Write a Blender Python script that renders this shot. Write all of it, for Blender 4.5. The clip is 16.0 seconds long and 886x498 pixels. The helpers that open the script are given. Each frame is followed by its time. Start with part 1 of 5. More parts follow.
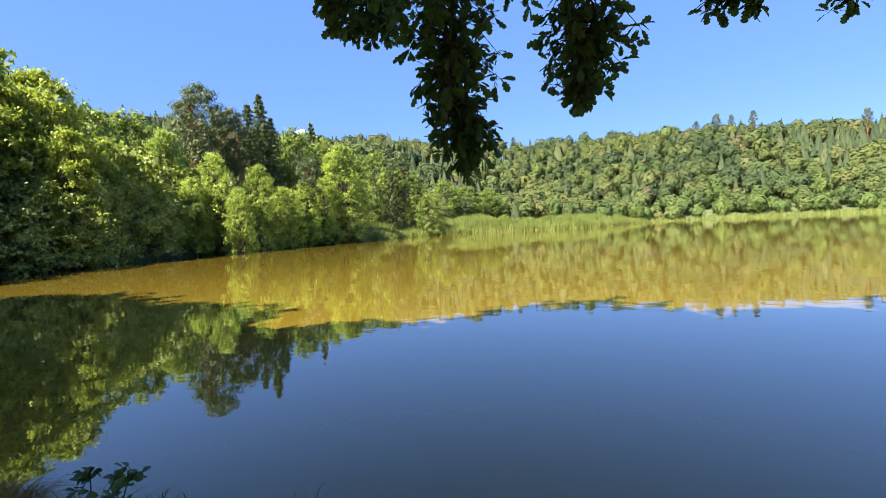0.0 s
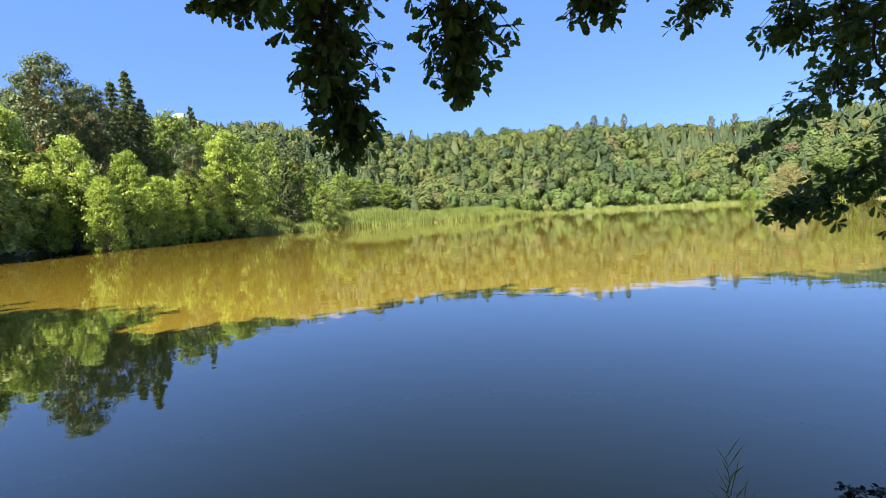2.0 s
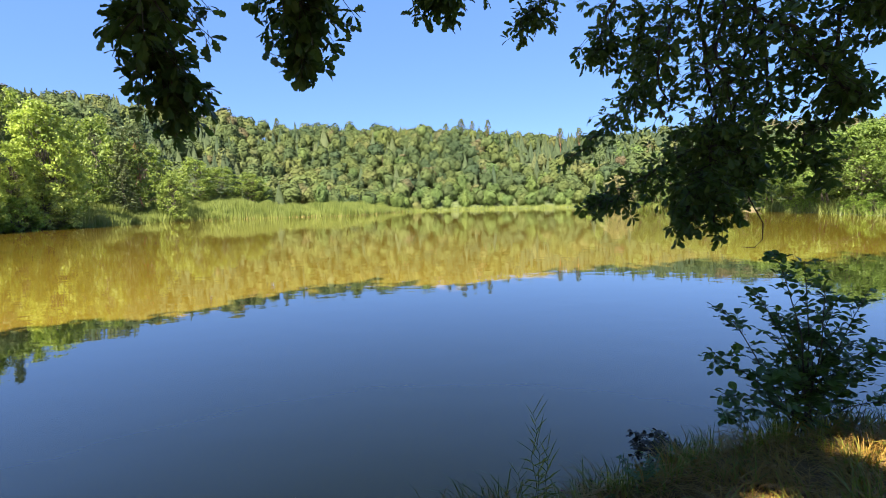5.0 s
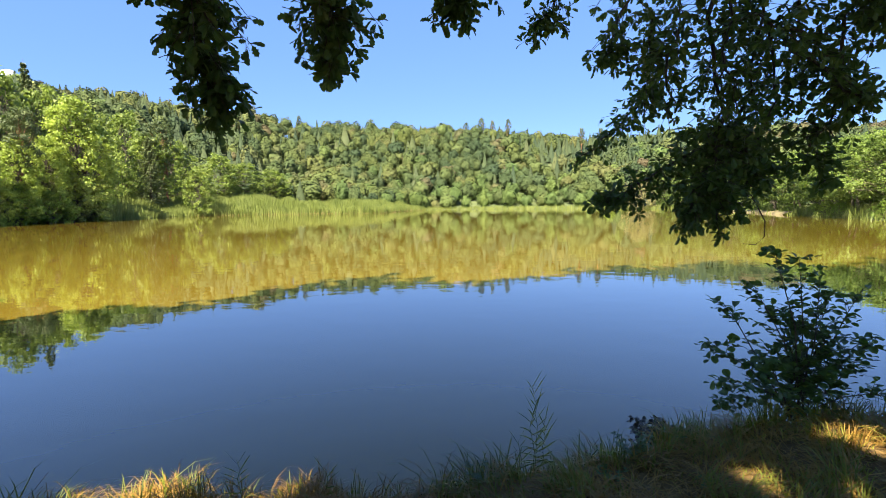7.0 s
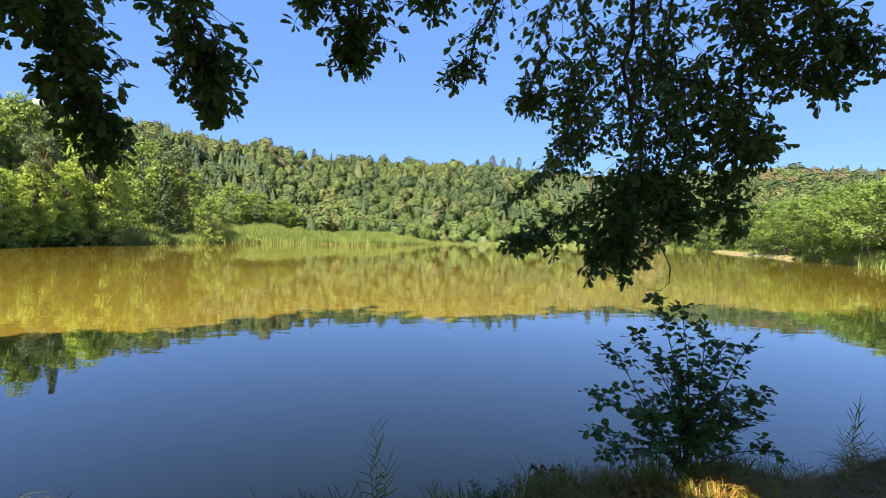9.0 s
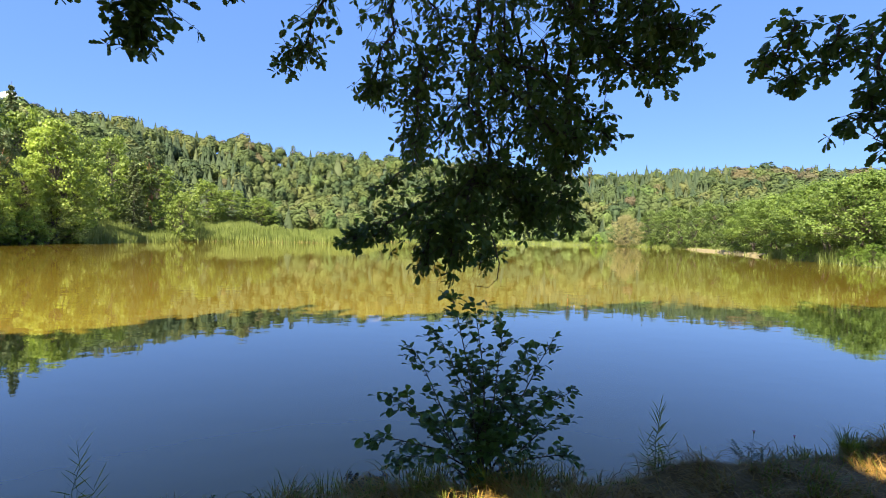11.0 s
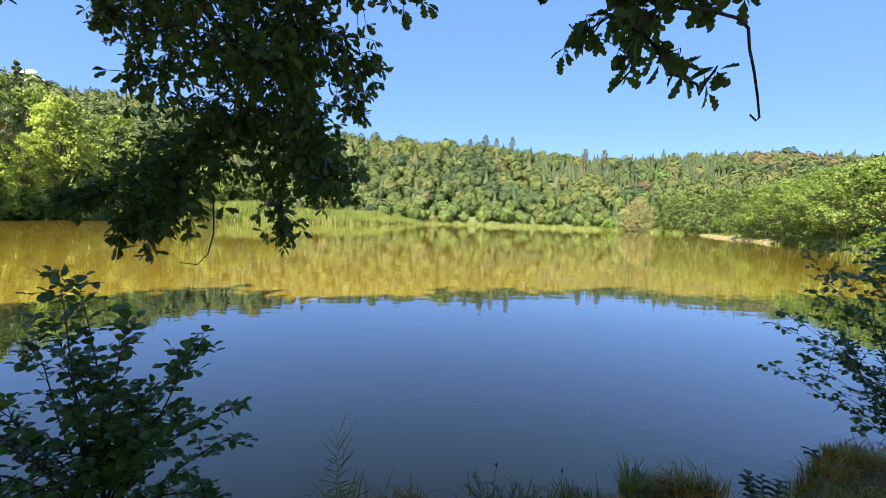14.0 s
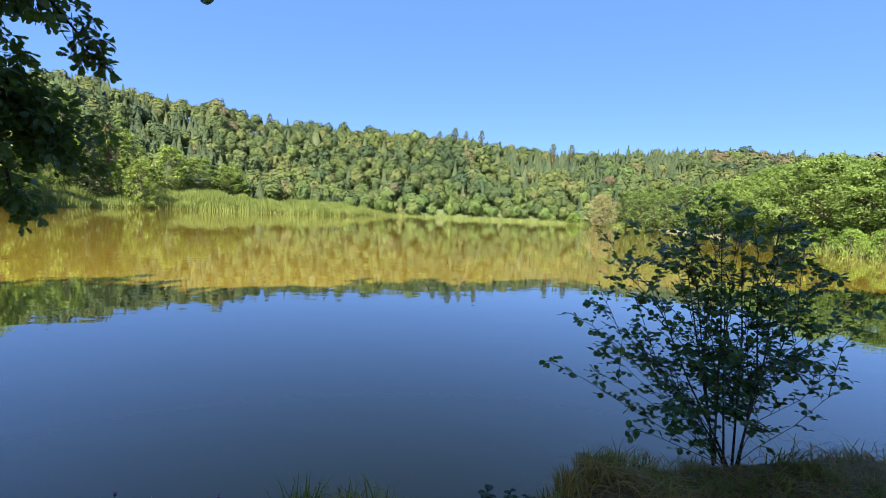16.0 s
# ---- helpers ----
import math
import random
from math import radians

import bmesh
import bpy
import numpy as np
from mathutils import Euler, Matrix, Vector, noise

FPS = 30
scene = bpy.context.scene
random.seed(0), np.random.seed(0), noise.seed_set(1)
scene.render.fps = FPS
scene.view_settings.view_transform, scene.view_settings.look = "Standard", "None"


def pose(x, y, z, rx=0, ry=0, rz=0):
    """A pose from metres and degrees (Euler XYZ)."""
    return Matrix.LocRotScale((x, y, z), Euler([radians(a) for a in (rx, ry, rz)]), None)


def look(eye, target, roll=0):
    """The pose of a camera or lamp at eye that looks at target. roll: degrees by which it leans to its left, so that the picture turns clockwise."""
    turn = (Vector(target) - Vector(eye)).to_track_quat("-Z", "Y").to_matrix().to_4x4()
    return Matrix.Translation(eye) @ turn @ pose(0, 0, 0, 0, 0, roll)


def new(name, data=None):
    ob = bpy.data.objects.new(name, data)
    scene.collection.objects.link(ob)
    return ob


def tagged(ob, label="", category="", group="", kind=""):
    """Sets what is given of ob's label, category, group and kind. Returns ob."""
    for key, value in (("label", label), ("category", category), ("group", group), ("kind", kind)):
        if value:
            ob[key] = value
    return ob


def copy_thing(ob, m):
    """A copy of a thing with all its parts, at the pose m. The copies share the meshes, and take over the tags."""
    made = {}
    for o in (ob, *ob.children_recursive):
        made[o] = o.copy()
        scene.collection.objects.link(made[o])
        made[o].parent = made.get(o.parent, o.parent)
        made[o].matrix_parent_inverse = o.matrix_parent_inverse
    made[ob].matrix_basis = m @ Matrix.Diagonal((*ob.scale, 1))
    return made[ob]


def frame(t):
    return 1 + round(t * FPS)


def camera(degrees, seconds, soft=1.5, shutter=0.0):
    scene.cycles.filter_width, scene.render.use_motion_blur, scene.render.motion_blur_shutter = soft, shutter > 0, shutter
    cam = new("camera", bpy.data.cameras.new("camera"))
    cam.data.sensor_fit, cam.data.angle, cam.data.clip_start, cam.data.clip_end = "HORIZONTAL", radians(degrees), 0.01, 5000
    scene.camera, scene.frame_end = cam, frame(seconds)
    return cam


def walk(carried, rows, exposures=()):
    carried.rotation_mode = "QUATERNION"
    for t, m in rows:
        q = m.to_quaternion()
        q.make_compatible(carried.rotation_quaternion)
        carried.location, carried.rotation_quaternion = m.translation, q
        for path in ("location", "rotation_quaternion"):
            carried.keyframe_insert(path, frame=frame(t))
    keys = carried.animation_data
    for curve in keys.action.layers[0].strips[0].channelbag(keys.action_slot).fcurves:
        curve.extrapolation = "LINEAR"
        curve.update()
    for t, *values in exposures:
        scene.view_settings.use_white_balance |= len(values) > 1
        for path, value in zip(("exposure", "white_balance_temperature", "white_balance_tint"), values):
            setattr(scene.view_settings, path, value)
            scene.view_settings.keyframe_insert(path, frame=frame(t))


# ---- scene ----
cam = camera(88.2, 16.0, 0.9)
PATH = [
    (0, (1.288, 1.051, 2.277), (0.394, 2.837, 2.179), -2.9),
    (0.5, (1.307, 1.052, 2.274), (0.465, 2.863, 2.166), -2.9),
    (1, (1.325, 1.048, 2.271), (0.554, 2.89, 2.152), -3.1),
    (1.5, (1.345, 1.067, 2.269), (0.689, 2.951, 2.135), -3.2),
    (2, (1.374, 1.076, 2.264), (0.884, 3.009, 2.111), -3.2),
    (2.5, (1.414, 1.091, 2.257), (1.1, 3.06, 2.106), -2.9),
    (3, (1.451, 1.098, 2.253), (1.31, 3.087, 2.098), -2.4),
    (3.5, (1.481, 1.097, 2.244), (1.46, 3.09, 2.08), -2.1),
    (4, (1.504, 1.089, 2.235), (1.553, 3.081, 2.063), -2.0),
    (6.5, (1.575, 0.833, 2.12), (1.627, 2.822, 1.911), -0.7),
    (7, (1.578, 0.77, 2.137), (1.566, 2.761, 1.944), -0.5),
    (7.5, (1.688, 0.751, 2.14), (1.577, 2.74, 1.967), -0.3),
    (8, (1.897, 0.717, 2.146), (1.708, 2.703, 2.002), -0.0),
    (8.5, (2.165, 0.73, 2.158), (1.999, 2.722, 2.077), 0.4),
    (9, (2.494, 0.762, 2.176), (2.438, 2.761, 2.131), 1.2),
    (9.2, (2.62, 0.773, 2.18), (2.597, 2.773, 2.147), 1.1),
    (11.3, (4.059, 1.083, 2.166), (4.086, 3.082, 2.103), 1.3),
    (11.5, (4.202, 1.141, 2.142), (4.239, 3.139, 2.068), 1.4),
    (12, (4.527, 1.284, 2.163), (4.591, 3.28, 2.057), 1.1),
    (12.5, (4.851, 1.39, 2.156), (4.896, 3.387, 2.05), 1.8),
    (13, (5.165, 1.565, 2.127), (5.167, 3.562, 2.021), 2.1),
    (13.5, (5.505, 1.744, 2.125), (5.484, 3.741, 2.011), 2.0),
    (14, (5.853, 1.874, 2.11), (5.814, 3.87, 1.98), 2.0),
    (14.5, (6.209, 2.042, 2.087), (6.175, 4.038, 1.962), 1.6),
    (15, (6.597, 2.139, 2.081), (6.597, 4.135, 1.957), 2.0),
    (15.5, (6.982, 2.227, 2.045), (7.025, 4.221, 1.904), 2.5),
    (16, (7.362, 2.373, 2.042), (7.451, 4.365, 1.886), 2.7),
]
walk(cam, [(t, look(e, a, r)) for t, e, a, r in PATH], exposures=[(0, 2.12, 6550, 10), (1.5, 2.06, 6500, 10), (3.5, 2.07, 6450, 10), (4.2, 2.09, 6500, 10), (6.3, 2.22, 6750, 10), (8, 2.18, 6750, 10), (8.6, 2.07, 6600, 10), (9.2, 2.07, 6550, 10), (11.3, 2.1, 6600, 10), (12, 2.18, 6650, 10), (14, 2.2, 6650, 10), (14.6, 2.09, 6400, 10), (16, 2.05, 6220, 10)])

# ---- light ----
SUN_EL, SUN_AZ = 48.0, radians(-160)      # azimuth from +y towards +x
SUN_DIR = Vector((math.sin(SUN_AZ) * math.cos(radians(SUN_EL)), math.cos(SUN_AZ) * math.cos(radians(SUN_EL)), math.sin(radians(SUN_EL))))
world = bpy.data.worlds.new("sky")
scene.world = world
world.use_nodes = True
wn = world.node_tree.nodes
sky = wn.new("ShaderNodeTexSky")
sky.sky_type, sky.sun_disc = "NISHITA", False
sky.sun_elevation, sky.sun_rotation = radians(SUN_EL), SUN_AZ
sky.air_density, sky.dust_density, sky.ozone_density = 0.8, 0.1, 5.0
wn["Background"].inputs["Strength"].default_value = 0.064
haze = wn.new("ShaderNodeMix")      # thin even summer haze over the whole dome
haze.data_type, haze.blend_type = "RGBA", "MIX"
haze.inputs[0].default_value, haze.inputs[7].default_value = 0.65, (0.76, 1.66, 4.55, 1)
world.node_tree.links.new(sky.outputs[0], haze.inputs[6])
world.node_tree.links.new(haze.outputs[2], wn["Background"].inputs["Color"])
sun = new("sun", bpy.data.lights.new("sun", "SUN"))
sun.data.energy, sun.data.angle, sun.data.color = 5.4, radians(0.55), (1.0, 0.91, 0.74)
sun.matrix_world = look(SUN_DIR * 100, (0, 0, 0))

# ---- materials ----


def material(name):
    m = bpy.data.materials.new(name)
    m.use_nodes = True
    n, l = m.node_tree.nodes, m.node_tree.links
    return m, n, l, n["Principled BSDF"]


def mix_colour(n, l, fac, a, b, blend="MIX"):
    k = n.new("ShaderNodeMix")
    k.data_type, k.blend_type = "RGBA", blend
    for sock, v in ((k.inputs[0], fac), (k.inputs[6], a), (k.inputs[7], b)):
        if hasattr(v, "links"):
            l.new(v, sock)
        elif isinstance(v, (int, float)):
            sock.default_value = v
        else:
            sock.default_value = (*v, 1)
    return k.outputs[2]


def noise_fac(n, l, scale, detail=4.0, low=0.35, high=0.65, stretch=None):
    co = n.new("ShaderNodeNewGeometry").outputs["Position"]
    if stretch:
        mp = n.new("ShaderNodeMapping")
        mp.inputs["Scale"].default_value = stretch
        l.new(co, mp.inputs[0])
        co = mp.outputs[0]
    t = n.new("ShaderNodeTexNoise")
    t.inputs["Scale"].default_value, t.inputs["Detail"].default_value = scale, detail
    l.new(co, t.inputs["Vector"])
    r = n.new("ShaderNodeMapRange")
    r.inputs[1].default_value, r.inputs[2].default_value = low, high
    l.new(t.outputs[0], r.inputs[0])
    return r.outputs[0]


def foliage(name, dark, light, glow=0.35, rough=0.55, objects=False):
    """Leaves: each leaf of its own shade, each tree of its own tint, some light passing through."""
    m, n, l, p = material(name)
    g = n.new("ShaderNodeNewGeometry")
    leaf = n.new("ShaderNodeObjectInfo").outputs["Random"] if objects else g.outputs["Random Per Island"]
    c = mix_colour(n, l, leaf, dark, light)
    c = mix_colour(n, l, noise_fac(n, l, 0.35, 3), c, tuple(0.75 * v for v in dark))
    l.new(c, p.inputs["Base Color"])
    p.inputs["Roughness"].default_value = rough
    p.inputs["Specular IOR Level"].default_value = 0.35 if rough > 0.4 else 0.55
    tr = n.new("ShaderNodeBsdfTranslucent")
    bright = mix_colour(n, l, 0.5, c, (light[0] * 1.15, light[1] * 1.3, light[2] * 0.7))
    l.new(bright, tr.inputs["Color"])
    mx = n.new("ShaderNodeMixShader")
    mx.inputs[0].default_value = glow
    l.new(p.outputs[0], mx.inputs[1])
    l.new(tr.outputs[0], mx.inputs[2])
    l.new(mx.outputs[0], n["Material Output"].inputs["Surface"])
    return m


def far_foliage(name, shades, glow=0.25):
    """Trees seen from afar: the shade runs from tree to tree through the given colours, with lighter and darker sprays."""
    m, n, l, p = material(name)
    tree, ramp = n.new("ShaderNodeAttribute"), n.new("ShaderNodeValToRGB")
    tree.attribute_name = "tint"
    while len(ramp.color_ramp.elements) < len(shades):
        ramp.color_ramp.elements.new(0.5)
    for k, c in enumerate(shades):
        ramp.color_ramp.elements[k].position, ramp.color_ramp.elements[k].color = k / (len(shades) - 1), (*c, 1)
    l.new(tree.outputs["Fac"], ramp.inputs[0])
    spray = n.new("ShaderNodeMapRange")
    spray.inputs[3].default_value, spray.inputs[4].default_value = 0.88, 1.12
    l.new(n.new("ShaderNodeNewGeometry").outputs["Random Per Island"], spray.inputs[0])
    c = mix_colour(n, l, 1.0, ramp.outputs[0], spray.outputs[0], "MULTIPLY")
    c = mix_colour(n, l, noise_fac(n, l, 0.045, 3), c, mix_colour(n, l, 1.0, c, (0.84, 0.92, 1.08), "MULTIPLY"))
    l.new(c, p.inputs["Base Color"])
    p.inputs["Roughness"].default_value, p.inputs["Specular IOR Level"].default_value = 0.75, 0.15
    tr, mx = n.new("ShaderNodeBsdfTranslucent"), n.new("ShaderNodeMixShader")
    l.new(c, tr.inputs["Color"])
    mx.inputs[0].default_value = glow
    l.new(p.outputs[0], mx.inputs[1])
    l.new(tr.outputs[0], mx.inputs[2])
    l.new(mx.outputs[0], n["Material Output"].inputs["Surface"])
    return m


def bark(name, dark, light, scale=9.0):
    m, n, l, p = material(name)
    f = noise_fac(n, l, scale, 6, 0.3, 0.7, (1, 1, 0.25))
    l.new(mix_colour(n, l, f, dark, light), p.inputs["Base Color"])
    b = n.new("ShaderNodeBump")
    b.inputs["Strength"].default_value, b.inputs["Distance"].default_value = 0.7, 0.02
    l.new(f, b.inputs["Height"])
    l.new(b.outputs[0], p.inputs["Normal"])
    p.inputs["Roughness"].default_value = 0.9
    return m


def ground_material():
    m, n, l, p = material("forest_soil_and_turf")
    c = mix_colour(n, l, noise_fac(n, l, 0.8, 5), (0.110, 0.066, 0.018), (0.185, 0.115, 0.032))
    c = mix_colour(n, l, noise_fac(n, l, 9, 5, 0.45, 0.7), c, (0.19, 0.118, 0.033))
    away, reach = n.new("ShaderNodeVectorMath"), n.new("ShaderNodeMapRange")      # trodden turf by the path, green undergrowth farther off
    away.operation, away.inputs[1].default_value = "DISTANCE", (4.5, 2.0, 0.6)
    l.new(n.new("ShaderNodeNewGeometry").outputs["Position"], away.inputs[0])
    reach.inputs[1].default_value, reach.inputs[2].default_value = 10, 24
    l.new(away.outputs["Value"], reach.inputs[0])
    c = mix_colour(n, l, reach.outputs[0], c, mix_colour(n, l, noise_fac(n, l, 0.25, 4), (0.045, 0.062, 0.022), (0.085, 0.108, 0.034)))
    l.new(c, p.inputs["Base Color"])
    p.inputs["Roughness"].default_value = 0.95
    b = n.new("ShaderNodeBump")
    b.inputs["Strength"].default_value, b.inputs["Distance"].default_value = 0.6, 0.03
    l.new(noise_fac(n, l, 30, 5, 0.2, 0.8), b.inputs["Height"])
    l.new(b.outputs[0], p.inputs["Normal"])
    return m


def water_material():
    """Turbid yellow-brown water under a mirror that strengthens towards grazing view."""
    m, n, l, p = material("turbid_water")
    b = n.new("ShaderNodeBump")
    b.inputs["Strength"].default_value, b.inputs["Distance"].default_value = 0.10, 0.02
    l.new(noise_fac(n, l, 1.1, 3, 0.2, 0.8, (1, 1.6, 1)), b.inputs["Height"])
    l.new(mix_colour(n, l, noise_fac(n, l, 0.05, 3), (0.148, 0.104, 0.013), (0.170, 0.118, 0.016)), p.inputs["Base Color"])
    p.inputs["Roughness"].default_value, p.inputs["Specular IOR Level"].default_value = 0.9, 0.0
    gloss, weight, bend, mx = n.new("ShaderNodeBsdfGlossy"), n.new("ShaderNodeLayerWeight"), n.new("ShaderNodeMath"), n.new("ShaderNodeMixShader")
    gloss.inputs["Roughness"].default_value = 0.02
    gloss.inputs["Color"].default_value = (0.97, 0.97, 0.97, 1)
    weight.inputs["Blend"].default_value = 0.5
    bend.operation, bend.inputs[1].default_value = "POWER", 3.2
    for ob in (gloss, weight):
        l.new(b.outputs[0], ob.inputs["Normal"])
    l.new(weight.outputs["Facing"], bend.inputs[0])
    l.new(bend.outputs[0], mx.inputs[0])
    l.new(p.outputs[0], mx.inputs[1])
    l.new(gloss.outputs[0], mx.inputs[2])
    l.new(mx.outputs[0], n["Material Output"].inputs["Surface"])
    return m


def plain(name, a, b, scale, rough=0.85):
    m, n, l, p = material(name)
    l.new(mix_colour(n, l, noise_fac(n, l, scale, 5), a, b), p.inputs["Base Color"])
    p.inputs["Roughness"].default_value = rough
    return m


M_WATER = water_material()
M_GROUND = ground_material()
M_SAND = plain("dry_sandy_shore", (0.12, 0.098, 0.040), (0.19, 0.148, 0.068), 0.6)
M_WOODS = far_foliage("mixed_forest_leaves", ((0.050, 0.075, 0.032), (0.070, 0.095, 0.034), (0.088, 0.113, 0.036), (0.107, 0.131, 0.038), (0.124, 0.135, 0.045), (0.124, 0.096, 0.052)), 0.2)
M_WOODS_LIGHT = far_foliage("young_forest_leaves", ((0.074, 0.110, 0.033), (0.092, 0.132, 0.036), (0.110, 0.150, 0.040), (0.128, 0.154, 0.052)), 0.2)
M_CONIFER = far_foliage("conifer_needles", ((0.034, 0.051, 0.025), (0.046, 0.064, 0.029), (0.060, 0.078, 0.032), (0.082, 0.092, 0.038)), 0.15)
M_LEAF_A = foliage("alder_tree_leaves", (0.155, 0.204, 0.021), (0.503, 0.554, 0.085), 0.35)
M_LEAF_B = foliage("willow_leaves", (0.132, 0.176, 0.033), (0.399, 0.445, 0.118), 0.35)
M_LEAF_C = foliage("ash_leaves", (0.150, 0.219, 0.031), (0.458, 0.538, 0.105), 0.35)
M_PALE = foliage("pale_willow_leaves", (0.27, 0.25, 0.12), (0.33, 0.30, 0.15), 0.5)
M_PINE = foliage("pine_needles", (0.045, 0.075, 0.024), (0.135, 0.162, 0.056), 0.2)
M_SPRUCE = foliage("spruce_needles", (0.075, 0.105, 0.040), (0.15, 0.18, 0.07), 0.2)
M_MAPLE = foliage("maple_leaves", (0.092, 0.138, 0.025), (0.280, 0.351, 0.067), 0.35)
M_LINDEN = foliage("linden_leaves", (0.088, 0.134, 0.032), (0.170, 0.230, 0.052), 0.35)
M_ROBINIA = foliage("robinia_leaves", (0.105, 0.160, 0.032), (0.210, 0.288, 0.062), 0.42)
M_HAZEL = foliage("hazel_leaves", (0.110, 0.185, 0.026), (0.300, 0.410, 0.070), 0.35)
M_REED = foliage("reed_blades", (0.122, 0.162, 0.034), (0.238, 0.268, 0.070), 0.3)
M_STRAW = plain("dry_reed_stems", (0.22, 0.17, 0.06), (0.34, 0.26, 0.10), 4)
M_OAK = foliage("oak_leaves", (0.055, 0.10, 0.020), (0.11, 0.165, 0.034), 0.38, 0.5)
M_OAK_ONE = foliage("oak_leaf", (0.055, 0.10, 0.020), (0.11, 0.165, 0.034), 0.38, 0.5, objects=True)
M_ALDER = foliage("alder_shrub_leaves", (0.056, 0.112, 0.022), (0.13, 0.220, 0.042), 0.3, 0.40)
M_ALDER_ONE = foliage("alder_leaf", (0.056, 0.112, 0.022), (0.13, 0.220, 0.042), 0.3, 0.40, objects=True)
M_GRASS = foliage("bank_grass_blades", (0.105, 0.132, 0.017), (0.36, 0.36, 0.040), 0.3)
M_HAY = foliage("dry_grass_blades", (0.26, 0.145, 0.028), (0.48, 0.300, 0.066), 0.25)
M_BARK = bark("grey_brown_bark", (0.045, 0.036, 0.026), (0.13, 0.11, 0.085))
M_BARK_PALE = bark("pale_brown_bark", (0.085, 0.070, 0.048), (0.19, 0.16, 0.115), 5)
M_BARK_PINE = bark("orange_pine_bark", (0.16, 0.07, 0.035), (0.33, 0.17, 0.09), 4)
M_DEADWOOD = bark("bleached_wood", (0.20, 0.18, 0.15), (0.38, 0.35, 0.30), 6)
M_CLOUD = plain("cloud_white", (0.80, 0.80, 0.80), (0.86, 0.86, 0.86), 0.01)
M_TWIG = bark("twig_bark", (0.03, 0.022, 0.015), (0.075, 0.06, 0.042), 40)


# ---- mesh helpers ----
def mesh_object(name, verts, faces, mat, parent=None, label="", smooth=False, tint=None, normals=None):
    """One mesh object from arrays; all faces have as many corners as faces has columns."""
    me = bpy.data.meshes.new(name)
    verts, faces = np.asarray(verts, np.float32), np.asarray(faces, np.int32)
    k = faces.shape[1]
    me.vertices.add(len(verts))
    me.vertices.foreach_set("co", verts.ravel())
    me.loops.add(faces.size)
    me.loops.foreach_set("vertex_index", faces.ravel())
    me.polygons.add(len(faces))
    me.polygons.foreach_set("loop_start", np.arange(0, faces.size, k, dtype=np.int32))
    me.polygons.foreach_set("use_smooth", np.full(len(faces), smooth))
    if tint is not None:
        me.attributes.new("tint", "FLOAT", "POINT").data.foreach_set("value", np.asarray(tint, np.float32))
    me.update(calc_edges=True)
    if normals is not None:
        me.normals_split_custom_set_from_vertices(np.asarray(normals, np.float32))
    me.materials.append(mat)
    ob = new(name, me)
    if parent:
        ob.parent = parent
    if label:
        ob["label"] = label
    return ob


def thing(name, at, label, category, group="", kind=""):
    ob = new(name)
    ob.empty_display_size = 0.2
    ob.location = at
    return tagged(ob, label, category, group, kind)


def unit(v):
    return v / np.maximum(np.linalg.norm(v, axis=-1, keepdims=True), 1e-9)


def cards(centres, normals, sizes, rng, ratio=0.6):
    """Diamond leaf clumps: four corners each, slightly bent."""
    a = unit(np.cross(normals, unit(rng.normal(size=normals.shape))))
    b = np.cross(normals, a)
    s = sizes[:, None]
    bend = normals * s * 0.18
    quads = np.stack([centres - a * s - bend, centres - b * s * ratio, centres + a * s - bend, centres + b * s * ratio], 1)
    faces = np.arange(len(centres) * 4).reshape(-1, 4)
    return quads.reshape(-1, 3), faces


def tube(points, radii, sides=6):
    pts = [Vector(p) for p in points]
    vs, fs = [], []
    for i, p in enumerate(pts):
        d = (pts[min(i + 1, len(pts) - 1)] - pts[max(i - 1, 0)]).normalized()
        u = d.orthogonal().normalized()
        w = d.cross(u)
        for k in range(sides):
            ang = 2 * math.pi * k / sides
            vs.append(p + (u * math.cos(ang) + w * math.sin(ang)) * radii[i])
    for i in range(len(pts) - 1):
        for k in range(sides):
            a, b = i * sides + k, i * sides + (k + 1) % sides
            fs.append((a, b, b + sides, a + sides))
    return np.array([tuple(v) for v in vs]), np.array(fs)


class Pile:
    """Collects vertex and face arrays for one joined mesh."""
    def __init__(self):
        self.v, self.f, self.t, self.nr, self.n = [], [], [], [], 0

    def add(self, v, f, tint=0.0, normals=None):
        self.v.append(v)
        self.f.append(f + self.n)
        self.t.append(np.full(len(v), tint))
        if normals is not None:
            self.nr.append(normals)
        self.n += len(v)

    def build(self, name, mat, parent=None, label="", smooth=False, tinted=False):
        return mesh_object(name, np.concatenate(self.v), np.concatenate(self.f), mat, parent, label, smooth,
                           np.concatenate(self.t) if tinted else None, np.concatenate(self.nr) if self.nr else None)


# ---- the lie of the land ----
LAKE = np.array([(-55, 17), (-50, 22), (-51, 28), (-58, 39), (-59, 48), (-57, 57), (-55, 68), (-57, 80), (-60, 95), (-58, 112),
                 (-42, 121), (-28, 124), (-18, 130), (-16, 150), (-14, 175), (0, 195), (22, 200), (45, 192), (66, 182), (82, 162), (79, 137),
                 (57.6, 76), (53, 64.5), (50, 55), (47.6, 47.5), (44.5, 40), (41, 33), (31, 18), (17, 7.0), (10.4, 5.45), (9.2, 5.37), (8.2, 5.24), (7.98, 4.92), (7.70, 4.58), (7.45, 4.60), (6.9, 4.7), (6.1, 4.62),
                 (4.9, 4.3), (4.3, 4.35), (3.5, 4.15), (2.7, 3.88), (1.9, 3.6), (1.3, 3.45), (0.1, 3.45), (-0.5, 3.3), (-2, 2.9), (-5, 2.5), (-12, 2.3), (-25, 4), (-42, 10)], float)


